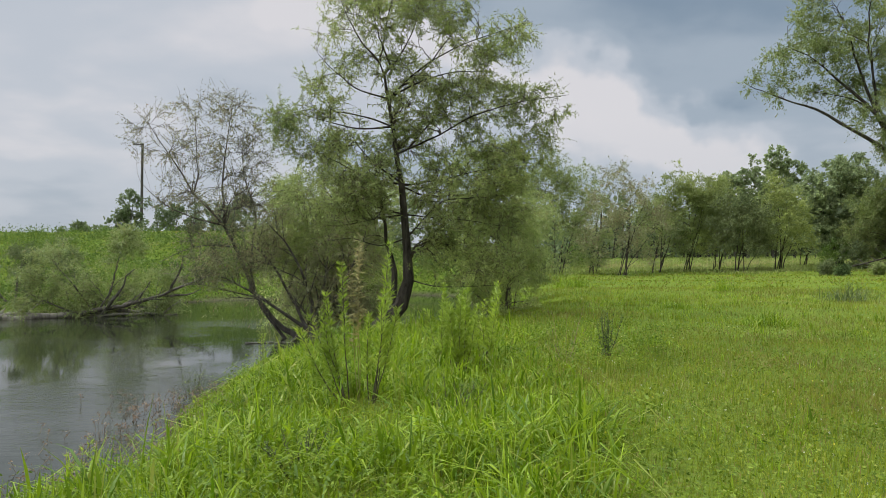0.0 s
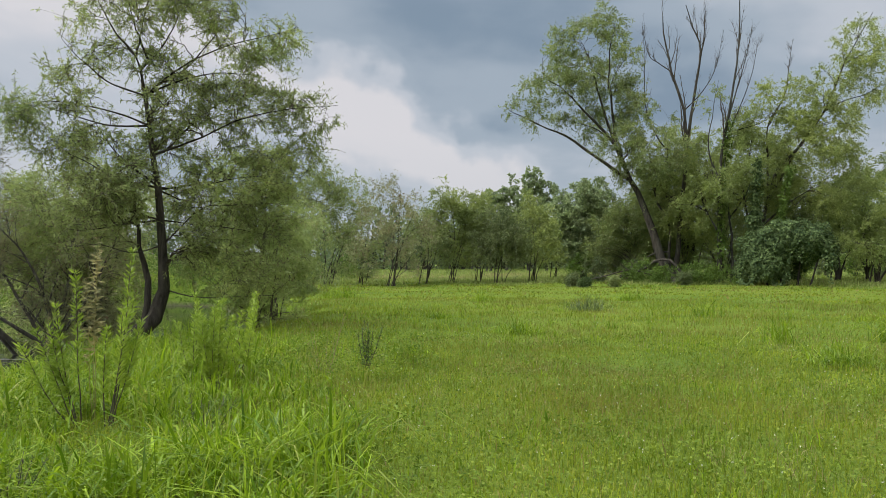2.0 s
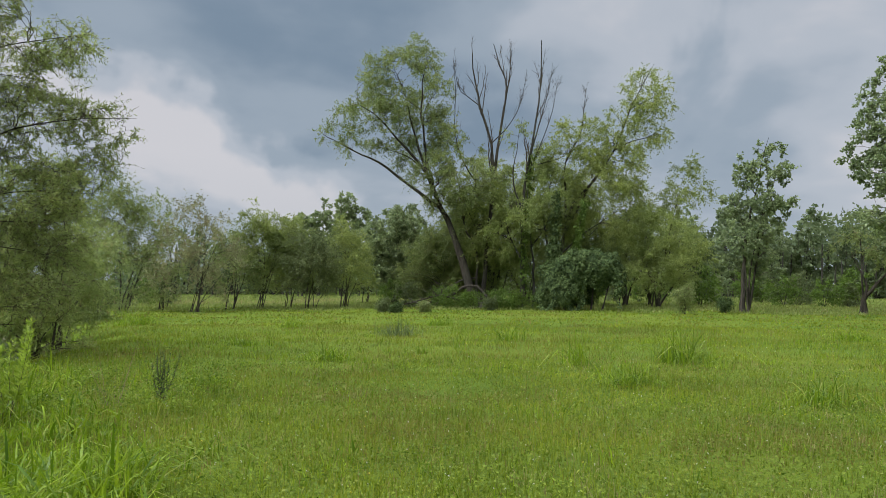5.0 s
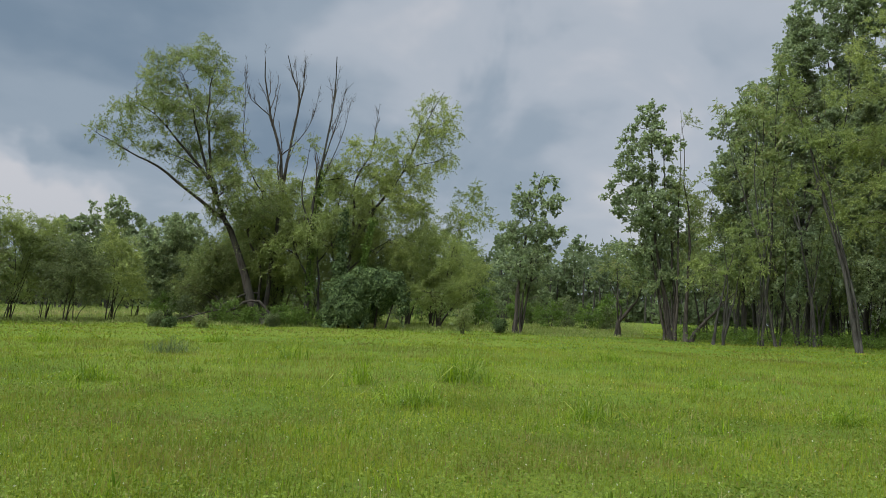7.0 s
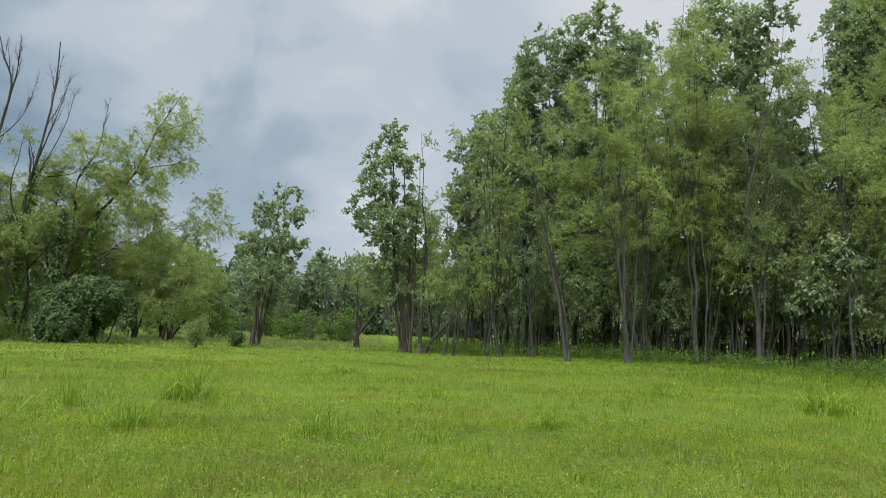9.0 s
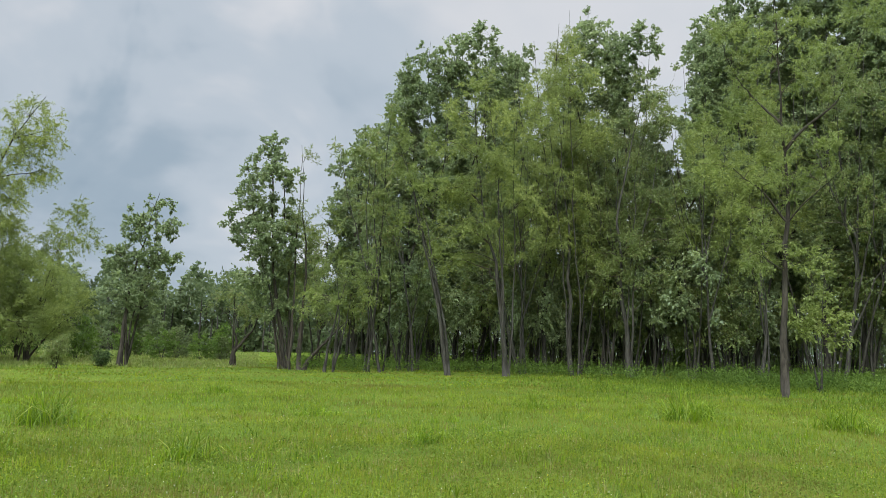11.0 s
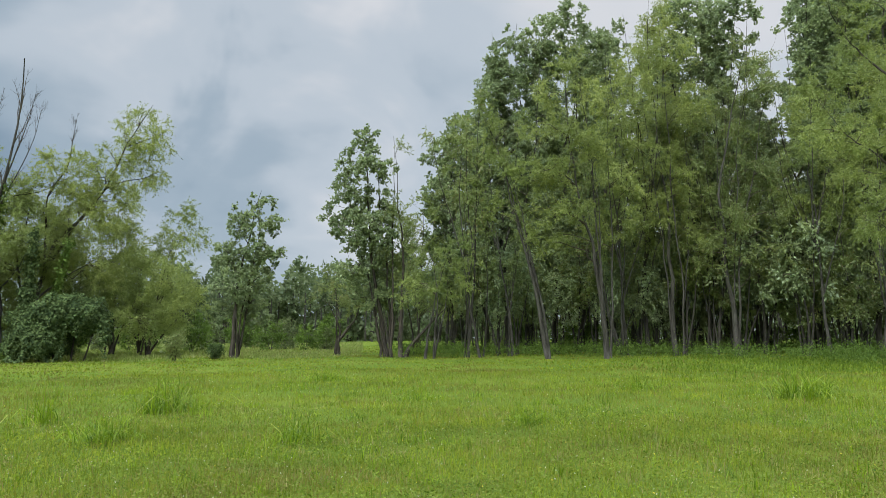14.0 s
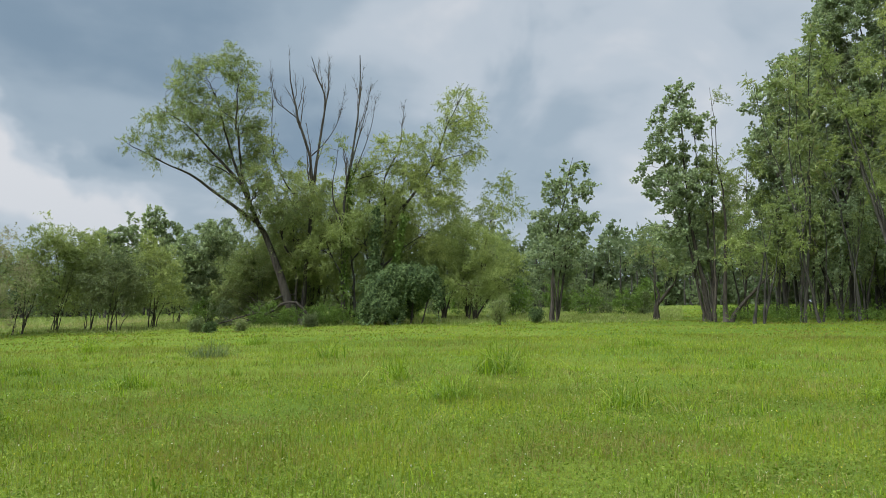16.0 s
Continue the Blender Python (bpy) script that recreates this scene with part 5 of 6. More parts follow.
def vine_mound():
    rng = np.random.default_rng(120)
    x, y = polar(39.6, 41.2)
    root = new("vine_mound")
    root.matrix_basis = pose(x, y, float(ground_z(x, y)) - 0.05, 0, 0, -39.6)
    tagged(root, "dense dark green vines heaped over a dead shrub", "shrub")
    for i, (cx, h, r) in enumerate(((-1.2, 2.4, 0.05), (-0.3, 2.9, 0.06), (0.7, 2.8, 0.05), (1.5, 2.3, 0.045))):
        line = smooth_line([(cx * 0.7, 0, -0.1), (cx * 0.9, 0.2 * (-1) ** i, h * 0.5), (cx * 1.15, 0.1, h)], 9)
        part("stem", trunk_mesh("stem", line, r, 0.02, BARK, rng, 7), root)
    # heaps of vines, each a rough dome of overlapping leaves
    heaps = ((-1.35, -0.1, 1.7, 0.95, 1.0), (-0.55, -0.3, 2.25, 1.0, 0.95), (0.35, -0.1, 2.5, 1.05, 0.85), (1.15, -0.2, 2.35, 0.95, 0.9), (1.75, 0.0, 1.6, 0.6, 0.9), (-1.75, 0.1, 0.9, 0.7, 0.8), (-0.8, -0.6, 1.1, 0.9, 0.9), (0.1, 0.5, 1.5, 1.3, 1.3))
    pos, out = [], []
    for cx, cy, cz, rx, rz in heaps:
        k = int(4300 * rx * rx)
        d = unit(rng.normal(size=(k, 3)))
        lump = 1 + 0.20 * np.sin(6 * d[:, 0] + cx * 9) * np.sin(5 * d[:, 2] + cz * 7) + 0.09 * np.sin(13 * d[:, 0] + 2) * np.sin(11 * d[:, 2] + cx) - np.abs(rng.normal(0, 0.15, k))
        pos.append(d * lump[:, None] * np.array([rx, rx, rz]) + np.array([cx, cy, cz]))
        out.append(d)
    # shoots that hang down the front and stand out of the top
    k = 1100
    x = rng.uniform(-2.2, 2.0, k)
    pos.append(np.column_stack([x, -0.95 + rng.normal(0, 0.12, k), rng.uniform(0.1, 1.0, k) * (1 + 0.8 * np.sin(4.3 * x)) ** 1.5]))
    out.append(np.tile([0, -1.0, 0.2], (k, 1)))
    p, dirs = np.concatenate(pos), np.concatenate(out)
    keep = (p[:, 2] > 0.05) & ~((p[:, 2] < 1.25 + 0.2 * np.sin(5 * p[:, 0])) & (np.abs(p[:, 0] - 0.95) < 0.75) & (p[:, 1] < 0.7))
    p, dirs = p[keep], dirs[keep]
    face = unit(dirs + np.array([0, 0, 0.55]) + rng.normal(0, 0.35, p.shape))
    dr = unit(np.cross(face, np.cross(np.array([0, 0, -1.0]) + rng.normal(0, 0.4, p.shape), face)))
    f = rng.uniform(0.6, 1.3, len(p))
    v, q = leaf_quads(p, dr, 0.105 * f, 0.045 * f, rng, 0.2, face)
    part("foliage", mesh_of("foliage", v, q, None, VINE), root)


vine_mound()


def climbing_vine(az, d, ctrl, low, width, count, mat, seed, label):
    """A vine up a trunk: its stem along the control points, leaves round it from the height low upward."""
    rng = np.random.default_rng(seed)
    x, y = polar(az, d)
    root = new("climbing_vine")
    root.matrix_basis = pose(x, y, float(ground_z(x, y)) - 0.05, 0, 0, -az)
    tagged(root, label, "vine")
    line = smooth_line(ctrl, 15)
    part("stem", trunk_mesh("stem", line, 0.05, 0.015, BARK, rng, 6), root)
    k = np.repeat(np.arange(count), 12)
    at = low + (1 - low) * rng.random(count)
    pos, tang = sample(line[None], np.zeros(count, int), at)
    out = unit(rng.normal(size=(count, 3)) * np.array([1, 1, 0.35]))
    pos = pos + out * (width * (1.1 - 0.65 * at) * (0.75 + 0.35 * np.sin(at * 23 + seed)) * rng.random(count) ** 0.5)[:, None]
    p = pos[k] + rng.normal(0, 0.09, (len(k), 3))
    face = unit(out[k] + np.array([0, 0, 0.5]) + rng.normal(0, 0.4, p.shape))
    dr = unit(np.cross(face, np.cross(np.array([0, 0, -1.0]) + rng.normal(0, 0.4, p.shape), face)))
    f = rng.uniform(0.6, 1.3, len(k))
    v, q = leaf_quads(p, dr, 0.12 * f, 0.05 * f, rng, 0.2, face)
    part("foliage", mesh_of("foliage", v, q, None, mat), root)


climbing_vine(37.4, 43.2, [(0.2, 0, 0), (0.1, 0, 2.4), (0.1, 0, 4.0), (0.2, 0, 6.6)], 0.22, 0.62, 300, VINE, 121, "dark vine wrapped round a leaning willow trunk")
climbing_vine(35.5, 43.95, [(-0.1, 0, 0), (-0.1, 0, 3.0), (-0.05, 0, 6.0), (0.25, 0, 9.0)], 0.1, 0.32, 150, UNDERGROWTH, 122, "green leafy vine climbing a grey dead-topped trunk")
climbing_vine(38.6, 43.6, [(0.1, 0, 0), (0.2, 0, 2.0), (0.5, 0, 4.2), (0.9, 0, 6.2)], 0.5, 0.42, 110, UNDERGROWTH, 123, "green leafy vine hanging from a willow limb")


# ---- weeds, saplings and tufts ----
def weed(name, x, y, stems, leaf_mat, stem_mat, seed, label, leaf=(0.10, 0.009), per_stem=70, low=0.3, radius=0.005, hang=-0.5, category="plant"):
    """An upright plant: stems (across, away, height) with narrow leaves up their length."""
    rng = np.random.default_rng(seed)
    root = new(name)
    root.matrix_basis = pose(x, y, float(ground_z(x, y)) - 0.02, 0, 0, -math.degrees(math.atan2(x, y)))
    tagged(root, label, category)
    lines = []
    for sx, sy, h in stems:
        lines.append(smooth_line([(sx * 0.15, sy * 0.15, 0), (sx * 0.55, sy * 0.55, h * 0.4), (sx, sy, h)], 8) + np.cumsum(rng.normal(0, 0.008, (8, 3)), 0))
    lines = np.array(lines)
    rad = np.full((len(lines), 8), radius) * np.linspace(1, 0.3, 8)
    for line, r in zip(lines, rad):
        v, q = tubes(line[None], r[None], 5)
        part("stem", mesh_of("stem", v, q, None, stem_mat, True), root)
    which = np.repeat(np.arange(len(lines)), per_stem)
    s = low + (1 - low) * rng.random(len(which)) ** 0.8
    pos, tang = sample(lines, which, s)
    out = rng.normal(0, 1, pos.shape) * np.array([1, 1, 0.3])
    dr = unit(unit(out) * 0.75 + tang * 0.6 + np.array([0, 0, -hang - 0.5]) * 0.4)
    f = rng.uniform(0.5, 1.2, len(which)) * (1.15 - 0.5 * s)
    v, q = leaf_quads(pos, dr, leaf[0] * f, leaf[1] * f, rng)
    part("foliage", mesh_of("foliage", v, q, None, leaf_mat), root)
    return root


def fan(n, width, low, high, seed):
    r = np.random.default_rng(seed)
    return [(float(r.uniform(-width, width)), float(r.uniform(-width, width)), float(r.uniform(low, high))) for _ in range(n)]


px, py = polar(-9.5, 7.8)
weed("tall_weed", px, py, [(0.2, 0, 1.72), (0.24, 0.1, 1.3), (0.1, -0.1, 1.12), (-0.05, 0, 0.95), (0.3, 0.05, 1.05)], WEED, TWIG, 201,
     "tall leafy green weed with bare dark lower stems", leaf=(0.125, 0.0095), per_stem=230, low=0.4, radius=0.008)
weed("tall_weed", px - 0.22, py + 0.15, [(-0.14, 0, 1.48), (-0.24, 0.05, 1.15), (-0.34, 0, 1.05), (-0.45, 0.05, 0.95), (-0.54, -0.1, 0.8)], WEED, TWIG, 202,
     "tall leafy green weed growing in a clump", leaf=(0.12, 0.0095), per_stem=220, low=0.36, radius=0.008)
weed("dry_weed", px - 0.12, py + 0.2, [(-0.06, 0, 1.82), (0.0, 0.02, 1.6), (-0.12, 0.05, 1.45)], WEED_DRY, WEED_DRY, 203, "tall dried straw-coloured weed stalk", leaf=(0.12, 0.011), per_stem=85, low=0.5, hang=0.6)
weed("tall_weed", *polar(-1.9, 9.2), fan(9, 0.32, 0.85, 1.2, 204), WEED, TWIG, 204, "leafy green weed clump in tall grass", leaf=(0.105, 0.0105), per_stem=270)
weed("tall_weed", *polar(-3.4, 9.6), fan(7, 0.28, 0.8, 1.1, 205), WEED, TWIG, 205, "leafy green weed clump in tall grass", leaf=(0.105, 0.012), per_stem=170)
weed("tall_weed", *polar(-0.4, 9.8), fan(6, 0.25, 0.7, 1.15, 206), WEED, TWIG, 206, "leafy green weed clump in tall grass", leaf=(0.105, 0.012), per_stem=170)
weed("sapling", *polar(9.2, 10.6), fan(10, 0.14, 0.5, 0.72, 207), VINE, TWIG, 207, "small dark twiggy sapling in the meadow", leaf=(0.055, 0.007), per_stem=80, low=0.2, radius=0.006)
weed("dry_weed", *polar(6.0, 10.2), fan(9, 0.30, 0.45, 0.85, 208), WEED_DRY, REED_PINK, 208, "thin reddish dry weed stalks", leaf=(0.04, 0.004), per_stem=14, low=0.4, radius=0.003)
weed("dull_weed", *polar(-15.9, 5.5), fan(12, 0.26, 0.2, 0.38, 209), WEED_DARK, TWIG, 209, "low dark twiggy weed in tall grass", leaf=(0.045, 0.008), per_stem=26, low=0.2)
weed("dull_weed", *polar(-3.0, 7.0), fan(9, 0.25, 0.22, 0.4, 210), WEED_DARK, TWIG, 210, "low dark twiggy weed in tall grass", leaf=(0.045, 0.008), per_stem=24, low=0.2)
weed("bank_weed", *polar(-16.4, 12.4), fan(6, 0.10, 0.6, 0.8, 211), WEED, TWIG, 211, "slender pale weed on the pond bank", leaf=(0.08, 0.006), per_stem=40)
weed("bank_weed", *polar(-13.0, 12.2), fan(4, 0.10, 0.5, 0.85, 212), WEED_DRY, TWIG, 212, "slender weed with pale seed spike on the bank", leaf=(0.05, 0.005), per_stem=60, low=0.5)
weed("bank_weed", *polar(-21.5, 12.2), fan(9, 0.22, 0.35, 0.65, 213), WEED_DARK, TWIG, 213, "pale grey weed at the water's edge", leaf=(0.07, 0.006), per_stem=36)
weed("bank_weed", *polar(-29.6, 8.6), fan(4, 0.16, 0.4, 0.62, 214), WEED, TWIG, 214, "yellow-green weed at the water's edge", leaf=(0.11, 0.010), per_stem=22, low=0.45)
for k, (az, d, h) in enumerate(((46.9, 38.1, 1.3), (25.0, 37.5, 0.65), (25.9, 36.8, 0.45), (28.0, 38.5, 0.5), (33.0, 40.5, 0.7), (49.6, 41.0, 0.8))):
    bush_tree("small_shrub", az, d, h, h * 1.0, (WILLOW, WILLOW_DARK, VINE)[k % 3], 230 + k, "small dark green shrub in the meadow", leaf=(0.10, 0.017), leaves=5, branches=7, stems=5, category="shrub", low=0.1, bough=3, twigs=5, along=1.0, rise=0.6)


def blades(pos, height, width, rng, lean=0.35, sections=3):
    """Grass blades that taper and bend over. pos (k, 3). Returns corners, four-sided and three-sided faces."""
    k = len(pos)
    a = rng.uniform(0, 2 * np.pi, k)
    way = np.stack([np.cos(a), np.sin(a), np.zeros(k)], 1)
    side = np.stack([-np.sin(a), np.cos(a), np.zeros(k)], 1)
    turn = rng.uniform(0, np.pi, k)[:, None]
    side = side * np.cos(turn) + way * np.sin(turn)
    bend = np.abs(rng.normal(0, lean, k))
    rows = []
    for i in range(sections):
        s = i / sections
        mid = pos + way * (bend * height * s ** 2)[:, None]
        mid[:, 2] += height * (s - 0.35 * np.minimum(bend, 1.2) * s ** 2.5)
        w = (width * (1 - 0.55 * s))[:, None]
        rows += [mid - side * w, mid + side * w]
    tip = pos + way * (bend * height)[:, None]
    tip[:, 2] += height * (1 - 0.35 * np.minimum(bend, 1.2)) - height * np.maximum(0, bend - 0.5) * 0.4
    rows.append(tip)
    n = 2 * sections + 1
    v = np.stack(rows, 1).reshape(-1, 3)
    base = np.arange(k)[:, None] * n
    quads = [base + np.array([2 * i, 2 * i + 1, 2 * i + 3, 2 * i + 2]) for i in range(sections - 1)]
    tris = base + np.array([n - 3, n - 2, n - 1])
    return v, (np.concatenate(quads) if quads else None), tris


def tuft(az, d, h, w, count, mat, seed, label):
    rng = np.random.default_rng(seed)
    x, y = polar(az, d)
    count = int(count * 0.9)
    p = np.zeros((count, 3))
    p[:, :2] = rng.normal(0, w * 0.42, (count, 2))
    p[:, 2] = ground_z(x + p[:, 0], y + p[:, 1]) - float(ground_z(x, y)) - 0.01
    v, q, t = blades(p, 1.35 * h * rng.uniform(0.3, 1.2, count) * np.exp(-np.hypot(p[:, 0], p[:, 1]) / (w * 1.6)), rng.uniform(0.005, 0.012, count), rng, 1.2)
    ob = new("grass_tuft")
    tagged(part("grass", mesh_of("grass", v, q, t, mat), ob), kind="stuff")
    ob.matrix_basis = pose(x, y, float(ground_z(x, y)))
    tagged(ob, label, "grass tuft", "tufts in the meadow")


FRONT_TUFTS = [
    (18.3, 26.0, 0.45, 0.6, 176, TALL_GRASS),
    (25.9, 22.3, 0.55, 0.75, 211, WEED_DARK),
    (20.9, 15.4, 0.32, 0.55, 369, TALL_GRASS),
    (34.4, 20.3, 0.62, 0.5, 78, TALL_GRASS),
    (39.1, 14.7, 0.62, 0.35, 113, TALL_GRASS),
    (46.7, 15.6, 0.72, 0.7, 369, TALL_GRASS),
    (42.9, 11.8, 0.38, 0.6, 422, TALL_GRASS),
    (55.8, 11.2, 0.40, 0.5, 228, TALL_GRASS),
    (29.1, 27.0, 0.40, 0.6, 228, TALL_GRASS),
    (57.4, 23.7, 0.35, 0.7, 264, TALL_GRASS)]
SIDE_TUFTS = [
    (90.3, 18.0, 0.75, 0.6, 264, TALL_GRASS),
    (91.5, 18.8, 0.6, 0.5, 176, TALL_GRASS),
    (100.4, 18.1, 0.6, 0.8, 316, TALL_GRASS),
    (14.5, 19.2, 0.25, 0.5, 228, TALL_GRASS),
    (12.0, 12.0, 0.2, 0.5, 228, TALL_GRASS),
    (64.0, 17.0, 0.25, 0.6, 228, TALL_GRASS),
    (7.5, 28.0, 0.6, 0.8, 264, TALL_GRASS),
    (3.0, 26.0, 0.5, 0.9, 316, TALL_GRASS),
    (72.0, 12.5, 0.3, 0.4, 140, TALL_GRASS),
    (80.0, 20.0, 0.35, 0.6, 176, TALL_GRASS)]
for k, (az, d, h, w, n, mat) in enumerate(FRONT_TUFTS + SIDE_TUFTS):
    tuft(az, d, h, w, n, mat, 300 + k, "dull grey-green tussock standing above the turf" if mat is WEED_DARK else "bright green tuft of tall grass in the meadow")

# ---- floating and fallen wood ----
def log(name, x, y, az, ctrl, r, seed, mat, label, twigs=3):
    rng = np.random.default_rng(seed)
    root = new(name)
    root.matrix_basis = pose(x, y, 0, 0, 0, -az)
    tagged(root, label, "log")
    line = smooth_line(ctrl, 12)
    line[1:-1] += rng.normal(0, r * 0.3, (10, 3))
    part("stem", trunk_mesh("stem", line, r, r * 0.35, mat, rng, 8, 1.2), root)
    bl, br = offshoots(line[None], np.full((1, 12), r), rng, twigs, 0.2, 0.95, 0.28 * np.linalg.norm(line[-1] - line[0]), 0.7, 0.7, 0.35, 0.0, 6, 0.25, 0.3, 0.4)
    for b, rr in zip(bl, br):
        v, q = tubes(b[None], rr[None] * 1.4, 5)
        part("branch", mesh_of("branch", v, q, None, mat, True), root)


W = WATER
for k, (az, d, ctrl, r, mat) in enumerate((
        (-31.0, 27.3, [(-1.6, 0, W + 0.05), (-0.5, 0, W + 0.12), (0.6, 0, W + 0.05), (1.6, 0, W)], 0.10, DRIFTWOOD),
        (-32.6, 27.6, [(-1.2, 0, W + 0.45), (-0.4, 0, W + 0.35), (0.3, 0, W + 0.05)], 0.08, DRIFTWOOD),
        (-28.0, 27.1, [(-2.0, 0, W), (-0.4, 0, W + 0.10), (1.2, 0, W + 0.14), (2.4, 0, W + 0.02)], 0.12, DRIFTWOOD),
        (-26.5, 26.9, [(-1.0, 0, W + 0.02), (0.6, 0, W + 0.35), (2.0, -0.1, W + 0.75), (3.6, -0.2, W + 1.45)], 0.09, DEADWOOD),
        (-25.2, 27.0, [(-1.4, 0, W + 0.0), (0.0, 0, W + 0.06), (1.8, 0, W + 0.02)], 0.07, DRIFTWOOD))):
    log("driftwood_log", *polar(az, d), az, ctrl, r, 400 + k, mat, "weathered drift log caught on the far bank", 6)
log("floating_stick", *polar(-15.4, 18.6), -15.4, [(-0.55, 0, W + 0.01), (0.0, 0.02, W + 0.02), (0.6, 0, W + 0.01)], 0.022, 410, DRIFTWOOD, "pale stick floating on the pond", 1)
for k, (az, d, ctrl, r) in enumerate((
        (31.0, 42.6, [(1.6, 0, 0.9), (0.4, 0, 1.9), (-1.2, 0, 1.1), (-2.8, 0, 0.7)], 0.09),
        (29.4, 42.2, [(1.5, 0, 0.75), (0, 0, 1.3), (-1.6, 0, 0.9), (-2.6, 0, 0.65)], 0.06))):
    log("fallen_branch", *polar(az, d), az, ctrl, r, 420 + k, BARK, "dark fallen branch lying among brush", 6)
for az, d, h, w, mat, seed in ((29.4, 42.3, 1.3, 1.8, UNDERGROWTH, 430), (31.2, 41.8, 0.9, 1.7, UNDERGROWTH, 431), (33.4, 42.0, 1.1, 1.8, UNDERGROWTH, 432), (34.9, 42.4, 0.8, 1.6, UNDERGROWTH, 433), (37.0, 42.2, 0.9, 1.6, UNDERGROWTH, 434)):
    bush_tree("low_brush", az, d, h, w, mat, seed, "low green brush at the foot of the willows", leaf=(0.10, 0.018), leaves=7, branches=8, stems=4, category="shrub", low=0.05, bough=3, twigs=5)


def utility_pole():
    x, y = -27.7, 64.2
    z = float(ground_z(x, y)) - 0.3
    root = new("utility_pole")
    root.matrix_basis = pose(x, y, z, 0, 0.6, 23)
    tagged(root, "weathered wooden utility pole beyond the levee", "utility pole")
    rng = np.random.default_rng(450)
    top = 10.2 - z
    part("post", trunk_mesh("post", smooth_line([(0, 0, 0), (0, 0, top * 0.5), (0, 0, top)], 12), 0.14, 0.10, POLE_WOOD, rng, 12, 1.0), root)
    bm = bmesh.new()
    bmesh.ops.create_cube(bm, size=1, matrix=Matrix.Translation((-0.35, -0.1, top - 0.12)) @ Matrix.Diagonal((0.9, 0.09, 0.11, 1)))
    bmesh.ops.bevel(bm, geom=bm.edges[:], offset=0.012, segments=1, affect="EDGES")
    me = bpy.data.meshes.new("crossarm")
    bm.to_mesh(me)
    me.materials.append(POLE_WOOD)
    arm = part("crossarm", me, root)
    for dx in (-0.7, -0.35, 0.02):
        v, q = tubes(np.array([[(dx, -0.1, top - 0.07), (dx, -0.1, top - 0.01), (dx, -0.1, top + 0.05), (dx, -0.1, top + 0.07)]]), np.array([[0.018, 0.035, 0.03, 0.008]]), 8)
        part("insulator", mesh_of("insulator", v, q, None, DRIFTWOOD, True), arm)
    v, q = tubes(np.array([[(0.1, 0, top * 0.82), (1.4, 0, top * 0.42), (2.7, 0, 0.25)]]), np.full((1, 3), 0.008), 4)
    part("guy_wire", mesh_of("guy_wire", v, q, None, POLE_WOOD, True), root, "thin steel guy wire")


utility_pole()
for az, d, h, w, seed in ((-24.4, 60.0, 5.6, 3.4, 460), (-21.6, 62.0, 5.2, 4.4, 461), (-19.8, 63.0, 5.1, 4.0, 462), (-18.0, 62.0, 4.9, 3.6, 463), (-27.4, 60.0, 2.9, 2.6, 464), (-26.0, 59.0, 2.7, 2.0, 465), (-17.0, 58.0, 4.6, 4.5, 466), (-13.0, 58.0, 5.0, 5.0, 467), (-9.0, 56.0, 5.0, 5.0, 468), (-5.0, 54.0, 5.0, 5.0, 469), (-1.0, 52.0, 5.0, 5.0, 470)):
    bush_tree("distant_shrub", az, d, h, w, WOODS, seed, "dark green shrub on the far side of the levee", leaf=(0.15, 0.05), leaves=6, branches=11, stems=5, category="shrub", low=0.05, bough=4, twigs=5, habit=COTTON_HABIT)

# ---- undergrowth, reeds and grass ----
def scatter(rng, count, az0, az1, r0, r1, power=1.0):
    """Random places in a sector round the standpoint, dry land only."""
    az = np.radians(rng.uniform(az0, az1, count))
    r = (r0 ** power + (r1 ** power - r0 ** power) * rng.random(count)) ** (1 / power)
    x, y = r * np.sin(az), r * np.cos(az)
    return x, y


def on_land(x, y, margin=0.05):
    keep = pond_distance(x, y) > margin
    return np.column_stack([x[keep], y[keep], ground_z(x[keep], y[keep]) - 0.01])


def stuff(name, v, q, t, mat, label, category):
    tagged(new(name, mesh_of(name, v, q, t, mat)), label, category, kind="stuff")


def patchy(p, scale, seed):
    """A smooth random value from 0 to 1 at each place."""
    x, y = p[:, 0] * scale + seed, p[:, 1] * scale - seed
    f = np.sin(x + 1.7 * np.sin(0.6 * y)) * np.sin(1.1 * y + 1.3 * np.sin(0.7 * x)) + 0.5 * np.sin(2.3 * x + 0.5 * y) * np.sin(2.1 * y - 0.8 * x)
    return np.clip(0.5 + 0.4 * f, 0, 1)


